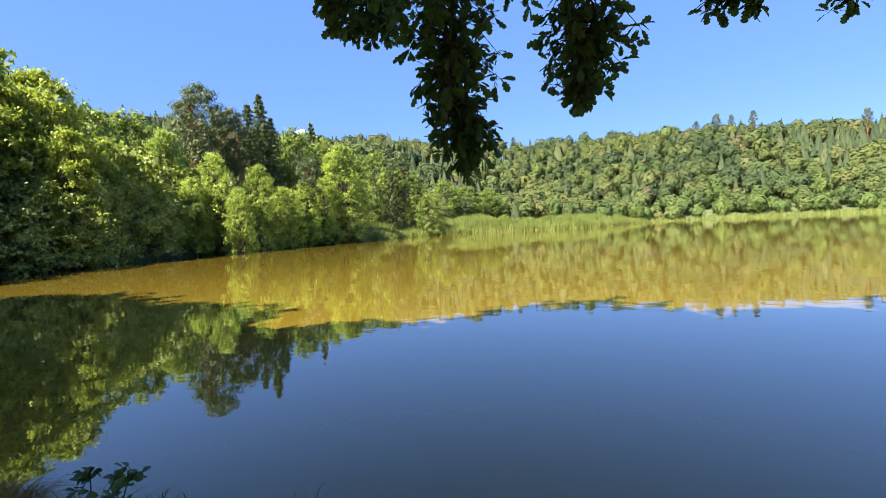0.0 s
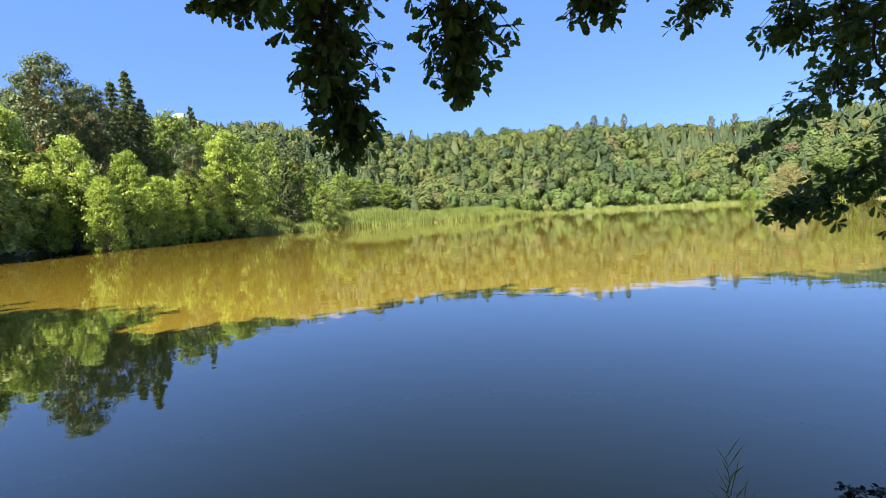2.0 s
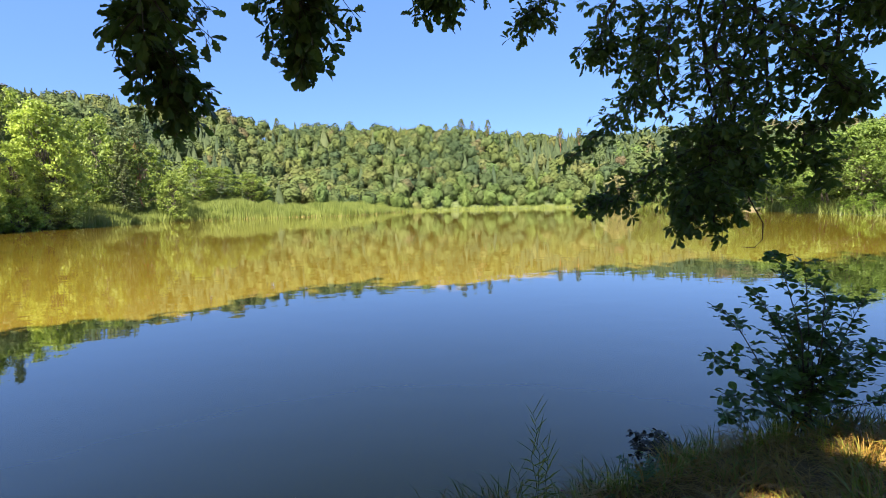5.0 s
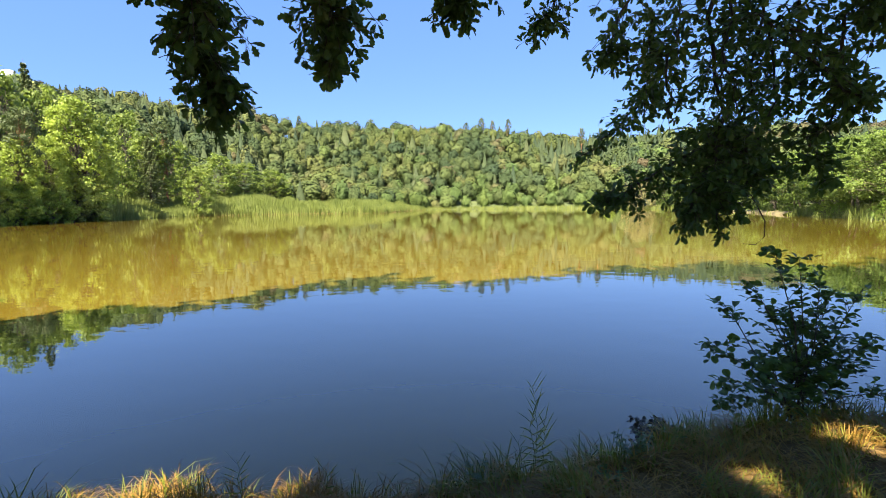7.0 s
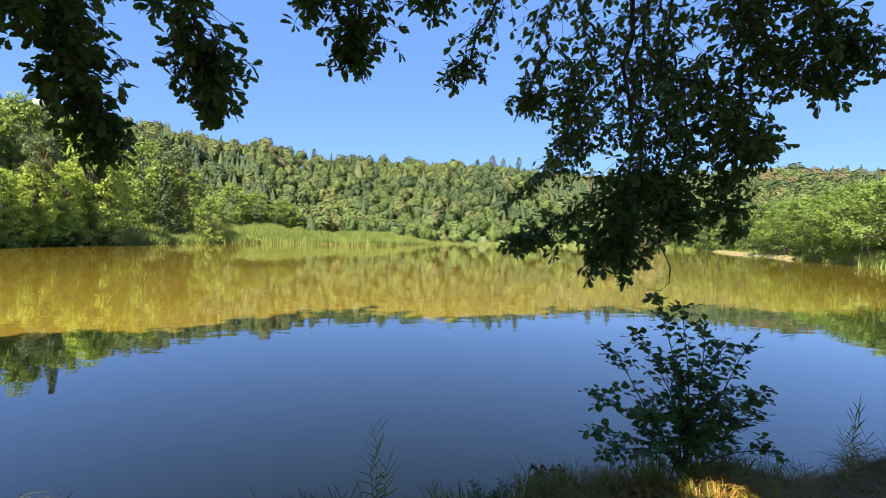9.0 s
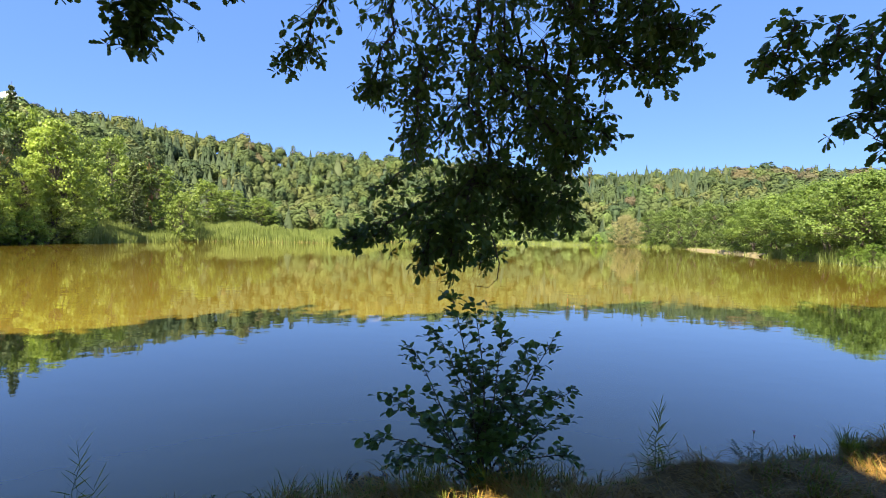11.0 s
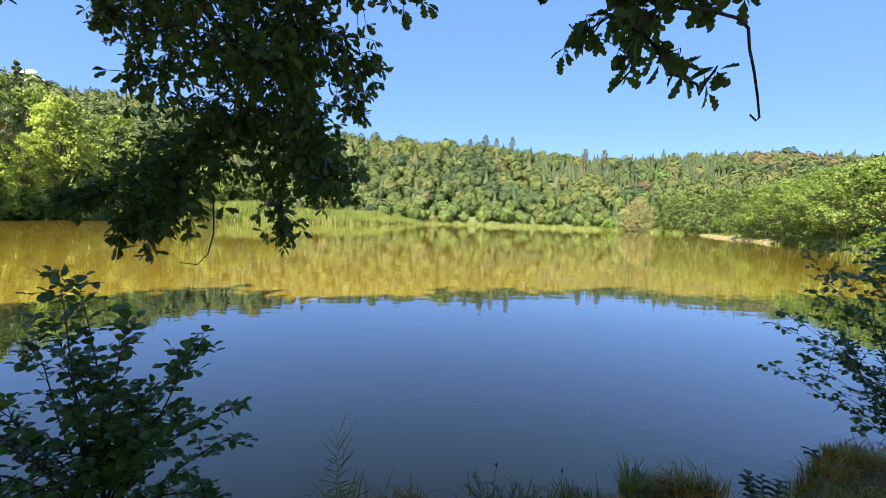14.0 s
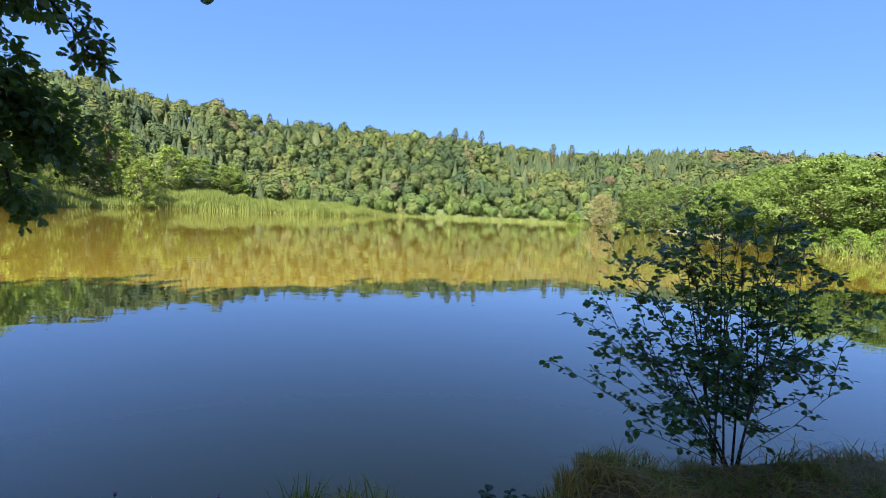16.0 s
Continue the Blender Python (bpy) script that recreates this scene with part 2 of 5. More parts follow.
def shore_distance(x, y):
    """Metres from the waterline, positive on land."""
    p = np.stack([np.ravel(x), np.ravel(y)], 1)
    best = np.full(len(p), 1e9)
    inside = np.zeros(len(p), bool)
    for a, b in zip(LAKE, np.roll(LAKE, -1, 0)):
        d = b - a
        u = np.clip(((p - a) @ d) / (d @ d), 0, 1)
        best = np.minimum(best, np.hypot(*(p - a - u[:, None] * d).T))
        cross = (a[1] > p[:, 1]) != (b[1] > p[:, 1])
        with np.errstate(divide="ignore", invalid="ignore"):
            inside ^= cross & (p[:, 0] < a[0] + (p[:, 1] - a[1]) * d[0] / d[1])
    return np.where(inside, -best, best).reshape(np.shape(x))


RIDGE_AZ = [-180, -110, -80, -60, -45, -38, -33, -29, -23, -10, -3, 4, 9, 15.5, 22, 28, 34, 39, 44, 60, 110, 180]
RIDGE_EL = [7, 9, 12.3, 12.6, 11.6, 10.9, 10.4, 9.8, 10.1, 9.6, 9.8, 9.4, 8.9, 7.9, 7.9, 8.1, 7.9, 7.5, 6.6, 6, 6, 7]
RIDGE_R = [300, 280, 250, 260, 290, 300, 300, 300, 300, 300, 300, 300, 310, 330, 340, 340, 340, 340, 340, 330, 300, 300]
FOOT_R = [60, 60, 60, 64, 84, 112, 150, 185, 195, 205, 205, 205, 205, 200, 200, 190, 175, 150, 120, 90, 60, 60]
TREE_TOP = 12.6


def smooth01(v):
    v = np.clip(v, 0, 1)
    return v * v * (3 - 2 * v)


# grassy mounds on the bank: place, half-widths, height
KNOLLS = ((5.60, 4.06, 0.24, 0.14, 0.09), (7.16, 4.24, 0.28, 0.17, 0.18), (8.28, 4.60, 0.42, 0.24, 0.13))


def land(x, y):
    x, y = np.asarray(x, float), np.asarray(y, float)
    az, r = np.degrees(np.arctan2(x - 3, y - 1)), np.hypot(x - 3, y - 1)
    el, far, foot = np.interp(az, RIDGE_AZ, RIDGE_EL), np.interp(az, RIDGE_AZ, RIDGE_R), np.interp(az, RIDGE_AZ, FOOT_R)
    top = far * np.tan(np.radians(el)) + 2.2 - TREE_TOP
    rise = np.clip((r - foot) / (far - foot), 0, 1)
    hill = top * (0.55 * rise + 0.45 * smooth01(rise)) * np.where(r > far, np.clip(1.0 - (r - far) / 900, 0.3, 1), 1)
    d = shore_distance(x, y)
    steep = np.interp(r, [14, 30], [0.45, 7.0])
    meadow = 0.16 * np.clip(d - 4, 0, 30) * smooth01((az + 40) / 6) * smooth01((-18 - az) / 6) * (r > 60)
    bank = np.where(d > 0, 0.62 * smooth01(d / steep) + 0.02 * np.clip(d - 0.45, 0, 40) + meadow, -1.6 * smooth01(-d / 1.5))
    wob = 0.05 * np.sin(3.1 * x + 1.7 * y) * np.sin(2.3 * y - 1.1 * x) * smooth01(d)
    knoll = sum(h * np.exp(-((x - a) / u) ** 2 - ((y - b) / v) ** 2) for a, b, u, v, h in KNOLLS)
    return bank + wob + np.where(d > 0, hill + knoll * smooth01(d / 0.3), 0)


def land_z(x, y):
    return float(land(np.array([x]), np.array([y]))[0])


def build_ground():
    na, radii = 288, np.concatenate([np.linspace(0.0, 12, 56), np.geomspace(12.4, 420, 110), np.geomspace(480, 4500, 12)])
    ang = np.linspace(0, 2 * math.pi, na, endpoint=False)
    rr, aa = np.meshgrid(radii, ang, indexing="ij")
    x, y = 4.5 + rr * np.sin(aa), 3.6 + rr * np.cos(aa)
    v = np.stack([x, y, land(x, y)], -1).reshape(-1, 3)
    i, j = np.meshgrid(np.arange(len(radii) - 1), np.arange(na), indexing="ij")
    k = (j + 1) % na
    f = np.stack([i * na + j, i * na + k, (i + 1) * na + k, (i + 1) * na + j], -1).reshape(-1, 4)
    ob = mesh_object("ground", v, f, M_GROUND, smooth=True)
    return tagged(ob, "grassy lakeside earth rising into wooded hills", "ground", kind="structure")


def build_water():
    n = 140
    xs, ys = np.linspace(-75, 100, n), np.linspace(0, 215, n)
    gx, gy = np.meshgrid(xs, ys, indexing="ij")
    v = np.stack([gx, gy, np.zeros_like(gx)], -1).reshape(-1, 3)
    i, j = np.meshgrid(np.arange(n - 1), np.arange(n - 1), indexing="ij")
    f = np.stack([i * n + j, (i + 1) * n + j, (i + 1) * n + j + 1, i * n + j + 1], -1).reshape(-1, 4)
    ob = mesh_object("water", v, f, M_WATER, smooth=True)
    return tagged(ob, "still yellow-brown lake water mirroring woods and blue sky", "lake", kind="structure")


build_ground()
build_water()


# ---- woods on the hills ----
def ball(level):
    """Corners and triangles of a fine ball."""
    bm = bmesh.new()
    bmesh.ops.create_icosphere(bm, subdivisions=level, radius=1.0)
    v = np.array([tuple(p.co) for p in bm.verts])
    f = np.array([[p.index for p in q.verts] for q in bm.faces])
    bm.free()
    return v, f


BALL = ball(2)


def tri_cards(centres, normals, sizes, rng):
    """Single pointed leaf sprays."""
    a = unit(np.cross(normals, unit(rng.normal(size=normals.shape))))
    c = np.cross(normals, a)
    s = sizes[:, None]
    v = np.stack([centres - a * s * 0.8 - c * s * 0.45, centres + a * s * 0.8 - c * s * 0.45, centres + c * s + normals * s * 0.3], 1)
    return v.reshape(-1, 3), np.arange(len(centres) * 3).reshape(-1, 3)


def broadleaf_template(rng, n):
    """A broadleaf tree of height 1 seen from afar: a crown of low rounded boughs, shingled all over with leaf sprays."""
    lobes = 16
    c = unit(rng.normal(size=(lobes, 3)) + (0, 0, 0.3))
    lift, sharp = rng.uniform(0.16, 0.36, lobes), rng.uniform(5, 12, lobes)
    tall, wide = rng.uniform(0.36, 0.44), rng.uniform(0.22, 0.30)
    mid = np.array((rng.normal() * 0.02, rng.normal() * 0.02, 0.96 - tall))

    def surface(v):
        hump = lift * np.exp(-sharp * np.sum((v[:, None] - c) ** 2, 2))
        near = c[np.argmax(hump, 1)]
        return mid + v * (0.74 + np.max(hump, 1))[:, None] * (wide, wide, tall), unit(v * 1.3 + (v - near) * 0.9)

    v, f = ball(1)
    core, core_n = surface(v)
    core = mid + (core - mid) * 0.90
    e = unit(rng.normal(size=(n, 3)) + (0, 0, 0.25))
    pos, flat = surface(e)
    nr = unit(flat + rng.normal(size=(n, 3)) * 0.19)
    cv, cf = tri_cards(pos + e * rng.uniform(-0.01, 0.014, (n, 1)), unit(flat + rng.normal(size=(n, 3)) * 0.14), rng.uniform(0.026, 0.052, n), rng)
    return np.concatenate([core, cv]), np.concatenate([f, cf + len(core)]), np.concatenate([core_n, np.repeat(nr, 3, 0)])


def conifer_template(rng, n):
    """A ragged spire of height 1 in drooping tiers of needle sprays."""
    sides, slim = 9, rng.uniform(0.20, 0.27)
    ang = np.linspace(0, 2 * math.pi, sides, endpoint=False)
    core = np.concatenate([[(0, 0, 1.0)], np.stack([np.cos(ang) * slim * 0.75, np.sin(ang) * slim * 0.75, np.full(sides, 0.08)], 1)])
    f = np.array([(0, 1 + q, 1 + (q + 1) % sides) for q in range(sides)])
    core_n = np.concatenate([[(0, 0, 1)], np.stack([np.cos(ang), np.sin(ang), np.full(sides, 0.3)], 1)])
    tiers = 15
    k = rng.integers(0, tiers, n)
    low = 0.985 - ((k + 0.3) / tiers) ** 0.9 * 0.88 + rng.normal(size=n) * 0.008
    a = rng.uniform(0, 2 * math.pi, n)
    notch = 0.75 + 0.25 * np.cos(a * 5 + k * 1.7) * rng.uniform(0.3, 1, n)
    out = rng.uniform(0.3, 1.05, n)
    r = (1.02 - low) ** 0.85 * slim * 1.1 * notch * out
    pos = np.stack([r * np.cos(a), r * np.sin(a), low - 0.3 * r], 1)
    nr = unit(np.stack([np.cos(a), np.sin(a), 0.25 + 0.9 * out], 1) + rng.normal(size=(n, 3)) * 0.5)
    cv, cf = tri_cards(pos, unit(nr + rng.normal(size=(n, 3)) * 0.15), rng.uniform(0.6, 1.25, n) * (0.010 + 0.032 * np.sqrt(1 - low)), rng)
    return np.concatenate([core, cv]), np.concatenate([f, cf + len(core)]), np.concatenate([unit(core_n), np.repeat(nr, 3, 0)])


def build_woods():
    rng = np.random.default_rng(11)
    broad = [broadleaf_template(rng, 390) for _ in range(14)]
    cone = [conifer_template(rng, 240) for _ in range(7)]
    piles = {"mixed": Pile(), "light": Pile(), "conifer": Pile()}
    step = 5.1
    gx, gy = np.meshgrid(np.arange(-300, 290, step), np.arange(20, 350, step), indexing="ij")
    x, y = gx.ravel() + rng.uniform(-2.7, 2.7, gx.size), gy.ravel() + rng.uniform(-2.7, 2.7, gx.size)
    az, r = np.degrees(np.arctan2(x - 3, y - 1)), np.hypot(x - 3, y - 1)
    far = np.interp(az, RIDGE_AZ, RIDGE_R)
    start = np.interp(az, [-90, -60, -45, -35, -30, -20, 25, 33, 40, 50], [190, 180, 165, 160, 165, 170, 190, 175, 150, 150])
    d = shore_distance(x, y)
    keep = (az > -72) & (az < 50) & (r > start) & (r < far + 8) & (d > np.where((az > -40) & (az < -20), 34, 4)) & (np.hypot(x - 74, y - 174) > 10)
    ground = land(x, y)
    for xx, yy, a, dd, zz in zip(x[keep], y[keep], az[keep], d[keep], ground[keep]):
        patch = noise.noise(Vector((xx * 0.016, yy * 0.016, 3.0)))
        stock = noise.noise(Vector((xx * 0.022, yy * 0.022, 8.0)))
        low = float(smooth01(1 - dd / 40))
        conif = rng.uniform() < (0.62 if patch > 0.06 else 0.10) * (1 - 0.9 * low) + (0.45 if 13 < a < 31 and dd > 50 else 0) * (1 - low)
        size = (rng.uniform(8.0, 13.5) + (2.5 if rng.uniform() < 0.08 else 0)) * (1 - 0.22 * low)
        if conif:
            (v, f, nr), name, wide = cone[rng.integers(len(cone))], "conifer", rng.uniform(0.9, 1.3)
            tint, size = rng.beta(1.6, 2.2), size * 1.02
        else:
            (v, f, nr), name, wide = broad[rng.integers(len(broad))], "light" if rng.uniform() < 0.05 + 0.75 * low else "mixed", rng.uniform(1.0, 1.45)
            tint = float(np.clip(0.42 + 0.5 * stock + rng.normal() * 0.24, 0, 0.82))
            if rng.uniform() < (0.75 if a > 33 and dd > 105 else 0.04):
                tint = rng.uniform(0.88, 1.0)
        turn = rng.uniform(0, 2 * math.pi)
        rot = np.array([[math.cos(turn), -math.sin(turn), 0], [math.sin(turn), math.cos(turn), 0], [0, 0, 1]])
        piles[name].add((v * (size * wide, size * wide, size)) @ rot.T + (xx, yy, zz - 0.5 - 2.6 * low), f, tint, nr @ rot.T)
    for name, mat, label in (("mixed", M_WOODS, "distant mixed green broadleaf woods on the hill"), ("light", M_WOODS_LIGHT, "bright green young trees along the far shore"),
                             ("conifer", M_CONIFER, "distant dark green conifers among the hill woods")):
        ob = piles[name].build({"mixed": "hill_woods", "light": "shore_woods", "conifer": "conifer_woods"}[name], mat, tinted=True, smooth=True)
        tagged(ob, label, "woods", kind="stuff")


build_woods()


# ---- trees of the shores ----
def limb_path(a, b, rng, sag=0.1, n=5):
    a, b = np.array(a, float), np.array(b, float)
    pts = [a + (b - a) * t + np.array([rng.normal() * 0.04, rng.normal() * 0.04, sag * math.sin(math.pi * t)]) * np.linalg.norm(b - a) for t in np.linspace(0, 1, n)]
    pts[0], pts[-1] = a, b
    return pts


def broadleaf_tree(name, height, spread, mat, rng, label, category="tree", clumps=46, leaves=130, low=0.12, flat=0.55, leaf=0.2, trunks=1, clump_size=0.15, group="", wood_mat=None, soft=False):
    """A tapered trunk, limbs to every clump, and leaf clumps with gaps between them."""
    ob = thing(name, (0, 0, 0), label, category, group)
    wood, crown = Pile(), Pile()
    tops, bulge = [], rng.uniform(0, 6, 2)
    for k in range(trunks):
        lean = rng.normal(size=2) * spread * (0.10 if trunks == 1 else 0.22)
        tip = np.array([lean[0], lean[1], height * 0.86])
        foot = np.array([rng.normal() * 0.25, rng.normal() * 0.25, -0.4]) if trunks > 1 else np.array([0, 0, -0.4])
        path = limb_path(foot, tip, rng, 0.0, 8)
        rad = np.linspace(height * (0.018 if trunks == 1 else 0.014), 0.03, 8)
        wood.add(*tube(path, rad, 7))
        tops.append(path)
    for k in range(clumps):
        h = low + (1 - low) * (k + rng.uniform(0, 1)) / clumps
        prof = 0.18 + 0.82 * math.sin(0.5 * math.pi * min(1, (1 - h) / 0.5)) ** 0.8 if h > 0.45 else 0.75 + 0.25 * math.sin(math.pi * h)
        ang = k * 2.399 + rng.uniform(-0.5, 0.5)
        rad = spread * prof * rng.uniform(0.45, 1.0) * (1 + 0.22 * math.sin(2 * ang + bulge[0]) + 0.16 * math.sin(3 * ang + 5 * h + bulge[1]))
        c = np.array([rad * math.cos(ang), rad * math.sin(ang), h * height * rng.uniform(0.88, 0.95)])
        path = tops[k % trunks]
        root = path[max(2 if low > 0.2 else 1, min(6, int(7 * (c[2] / height - 0.12))))]
        wood.add(*tube(limb_path(root, c, rng, 0.05, 3), np.linspace(height * 0.0028, 0.008, 3), 3))
        size = height * clump_size * rng.uniform(0.65, 1.25)
        d = unit(rng.normal(size=(leaves, 3)) + (0, 0, 0.25))
        pos = c + d * (size * np.minimum(np.abs(rng.normal(size=leaves)), 1.5) * 0.95)[:, None] * (1, 1, flat)
        nr = unit(d * (0.8, 0.8, 0.7) + (0, 0, 0.4) + rng.normal(size=(leaves, 3)) * 0.3)
        crown.add(*tri_cards(pos, unit(nr + rng.normal(size=(leaves, 3)) * 0.42), rng.uniform(0.6, 1.35, leaves) * leaf, rng), normals=np.repeat(nr, 3, 0) if soft else None)
    wood.build("trunk", wood_mat or M_BARK, ob, smooth=True)
    crown.build("crown", mat, ob)
    return ob


def spruce_tree(height, rng, label):
    ob = thing("spruce_tree", (0, 0, 0), label, "spruce")
    wood, crown = Pile(), Pile()
    wood.add(*tube([(0, 0, -0.4), (0, 0, height * 0.5), (0, 0, height)], [height * 0.014, height * 0.008, 0.02], 7))
    levels = 26
    for k in range(levels):
        h = 0.16 + 0.83 * k / levels
        reach = height * 0.215 * (1 - h) ** 0.80 + 0.1
        for q in range(7):
            ang = q * 2 * math.pi / 7 + k * 1.1 + rng.uniform(-0.3, 0.3)
            out = np.array([math.cos(ang), math.sin(ang), 0])
            far = reach * rng.uniform(0.65, 1.1)
            a, b = np.array([0, 0, h * height]), out * far + (0, 0, h * height - far * 0.28)
            wood.add(*tube([a, (a + b) / 2 + (0, 0, far * 0.04), b], [0.03, 0.02, 0.008], 3))
            n = 40
            t = rng.uniform(0.15, 1.05, n)
            pos = a + (b - a) * t[:, None] + rng.normal(size=(n, 3)) * (0.10 * far, 0.10 * far, 0.14)
            nr = unit(out * 0.3 + (0, 0, 0.8) + rng.normal(size=(n, 3)) * 0.4)
            crown.add(*cards(pos, nr, rng.uniform(0.14, 0.30, n), rng, 0.5))
    wood.build("trunk", M_BARK, ob)
    crown.build("crown", M_SPRUCE, ob)
    return ob


def pine_tree(height, rng, label):
    ob = thing("pine_tree", (0, 0, 0), label, "pine")
    wood, crown = Pile(), Pile()
    path = limb_path((0, 0, -0.4), (height * 0.03, 0.2, height * 0.95), rng, 0, 8)
    wood.add(*tube(path, np.linspace(height * 0.014, 0.05, 8), 8))
    for k in range(40):
        h = 0.5 + 0.5 * (k + rng.uniform(0, 1)) / 40
        ang = k * 2.399
        rad = height * 0.17 * math.sin(math.pi * (0.12 + 0.8 * (1 - h) / 0.5)) * rng.uniform(0.4, 1.1)
        c = np.array([rad * math.cos(ang), rad * math.sin(ang), h * height])
        root = path[min(6, int(7 * (h - 0.08)))]
        wood.add(*tube(limb_path(root, c, rng, 0.08, 4), [0.09, 0.06, 0.04, 0.02], 4))
        n = 120
        d = unit(rng.normal(size=(n, 3)) + (0, 0, 0.3))
        pos = c + d * (height * 0.062 * rng.uniform(0.3, 1.1, n))[:, None] * (1.2, 1.2, 0.6)
        crown.add(*cards(pos, unit(d + (0, 0, 0.6)), rng.uniform(0.16, 0.38, n), rng, 0.45))
    wood.build("trunk", M_BARK_PINE, ob, "orange upper trunk", True)
    crown.build("crown", M_PINE, ob)
    return ob


TREE_RNG = np.random.default_rng(23)
USED = set()


def stand(ob, x, y, turn=0.0, size=1.0, wide=None, sink=0.1):
    """Puts the tree itself the first time, and copies of it afterwards."""
    w = size if wide is None else wide
    m = Matrix.Translation((x, y, land_z(x, y) - sink)) @ Matrix.Rotation(turn, 4, "Z") @ Matrix.Diagonal((w, w, size, 1))
    if ob.name in USED:
        return copy_thing(ob, m @ Matrix.Diagonal((1 / ob.scale[0], 1 / ob.scale[1], 1 / ob.scale[2], 1)))
    USED.add(ob.name)
    ob.matrix_basis = m
    return ob


ALDER = broadleaf_tree("alder_tree", 16, 5.2, M_LEAF_A, TREE_RNG, "tall sunlit alder with yellow-green leaves on the lake shore", clumps=300, leaves=62, clump_size=0.046, leaf=0.20, flat=0.5, group="shore trees")
ASH = broadleaf_tree("ash_tree", 16, 4.2, M_LEAF_C, TREE_RNG, "light green ash tree standing above the shore bushes", clumps=240, leaves=66, clump_size=0.046, leaf=0.17, flat=0.6, group="shore trees")
MAPLE = broadleaf_tree("maple_tree", 14, 5.0, M_MAPLE, TREE_RNG, "dark green broadleaf tree in the wood behind the shore", clumps=150, leaves=48, leaf=0.22, clump_size=0.056, flat=0.55, group="shore trees")
WILLOW = broadleaf_tree("willow_bush", 6, 3.6, M_LEAF_B, TREE_RNG, "grey-green willow bush hanging over the water's edge", "bush", clumps=160, leaves=50, low=0.02, trunks=5, leaf=0.125, clump_size=0.072, group="shore bushes")
HAZEL = broadleaf_tree("hazel_bush", 5, 3.0, M_HAZEL, TREE_RNG, "bright green leafy bush at the water's edge", "bush", clumps=160, leaves=50, low=0.02, trunks=5, leaf=0.125, clump_size=0.072, group="shore bushes")
LINDEN = broadleaf_tree("linden_tree", 14, 5.2, M_LINDEN, TREE_RNG, "dense dark green tree in the row along the far shore", clumps=150, leaves=56, leaf=0.23, clump_size=0.060, flat=0.6, low=0.06, group="far shore trees", soft=True)
ROBINIA = broadleaf_tree("robinia_tree", 12.5, 5.6, M_ROBINIA, TREE_RNG, "broad bright green tree with tiered branches on the sandy shore", clumps=190, leaves=130, low=0.21, flat=0.55, leaf=0.15, trunks=2, clump_size=0.078, group="far shore trees", wood_mat=M_BARK_PALE, soft=True)
SPRUCE = spruce_tree(24, TREE_RNG, "dark pointed spruce rising above the shore wood")
PINE = pine_tree(23, TREE_RNG, "tall pine with an orange trunk and grey-green crown")


def by_sight(ob, high, half, az, dist, top_el, half_deg, turn, eye=(1.29, 1.05, 2.28), slim=0.72):
    """A tree whose top stands at that elevation and whose crown is that wide, seen from the eye; high and half are its own size."""
    x, y = eye[0] + dist * math.sin(radians(az)), eye[1] + dist * math.cos(radians(az))
    size = (eye[2] + dist * math.tan(radians(top_el)) - land_z(x, y)) / high
    return stand(ob, x, y, turn, size, max(slim * size, 1.2 * dist * math.tan(radians(half_deg)) / half))


for az, dist, el, wide in ((-67.1, 62, 16.9, 3.4), (-71.0, 60, 17.2, 3.4), (-62.6, 66, 11.0, 2.4), (-59.9, 69, 9.6, 1.9), (-74.5, 58, 16.5, 3.0), (-65.2, 58, 11.8, 2.6)):
    by_sight(ALDER, 15.8, 5.6, az, dist, el, wide, az)
for az, dist, el, wide in ((-57.2, 76, 12.2, 1.9), (-52.6, 74, 10.0, 1.7), (-48.0, 75, 8.7, 1.7), (-38.6, 94, 11.0, 2.7), (-40.8, 90, 7.0, 2.0), (-50.3, 70, 6.0, 1.8), (-45.4, 80, 6.0, 1.9), (-37.4, 108, 7.5, 2.0), (-43.0, 84, 6.6, 1.8), (-55.0, 72, 7.2, 1.7)):
    by_sight(ASH, 15.8, 4.6, az, dist, el, wide, az)
for az, dist, el, wide in ((-63.6, 74, 14.3, 2.4), (-60.6, 78, 13.7, 2.4), (-56.7, 84, 9.6, 2.2), (-43.7, 98, 12.6, 2.4), (-46.0, 100, 11.0, 2.2), (-32.6, 127, 7.9, 2.4), (-28.3, 124, 4.5, 1.7), (-34.6, 142, 10.0, 2.2), (-41.0, 104, 11.6, 2.0), (-30.4, 142, 7.2, 2.2),
                           (-26.0, 150, 6.0, 2.0), (-58.6, 90, 12.4, 2.2), (-50.8, 100, 10.4, 2.2), (-23.5, 158, 5.0, 2.0), (-20.5, 166, 4.4, 1.8), (-36.8, 120, 9.4, 2.0)):
    by_sight(MAPLE, 13.8, 5.5, az, dist, el, wide, az)
for az, dist, el, wide in ((-53.8, 84, 16.5, 2.5), (-50.4, 88, 14.2, 1.9), (-55.0, 90, 14.6, 1.6), (-51.8, 95, 14.0, 1.6), (-42.4, 84, 9.0, 1.0), (-31.6, 128, 8.8, 1.6)):
    by_sight(PINE, 23.2, 5.2, az, dist, el, wide, az)
for az, dist, el, wide in ((-47.4, 90, 16.3, 1.9), (-48.7, 93, 15.2, 1.7), (-46.3, 92, 13.8, 1.5), (-41.8, 105, 13.3, 1.2), (-32.6, 122, 7.4, 1.2), (-71.2, 74, 18.2, 1.8)):
    by_sight(SPRUCE, 24, 3.4, az, dist, el, wide, az)
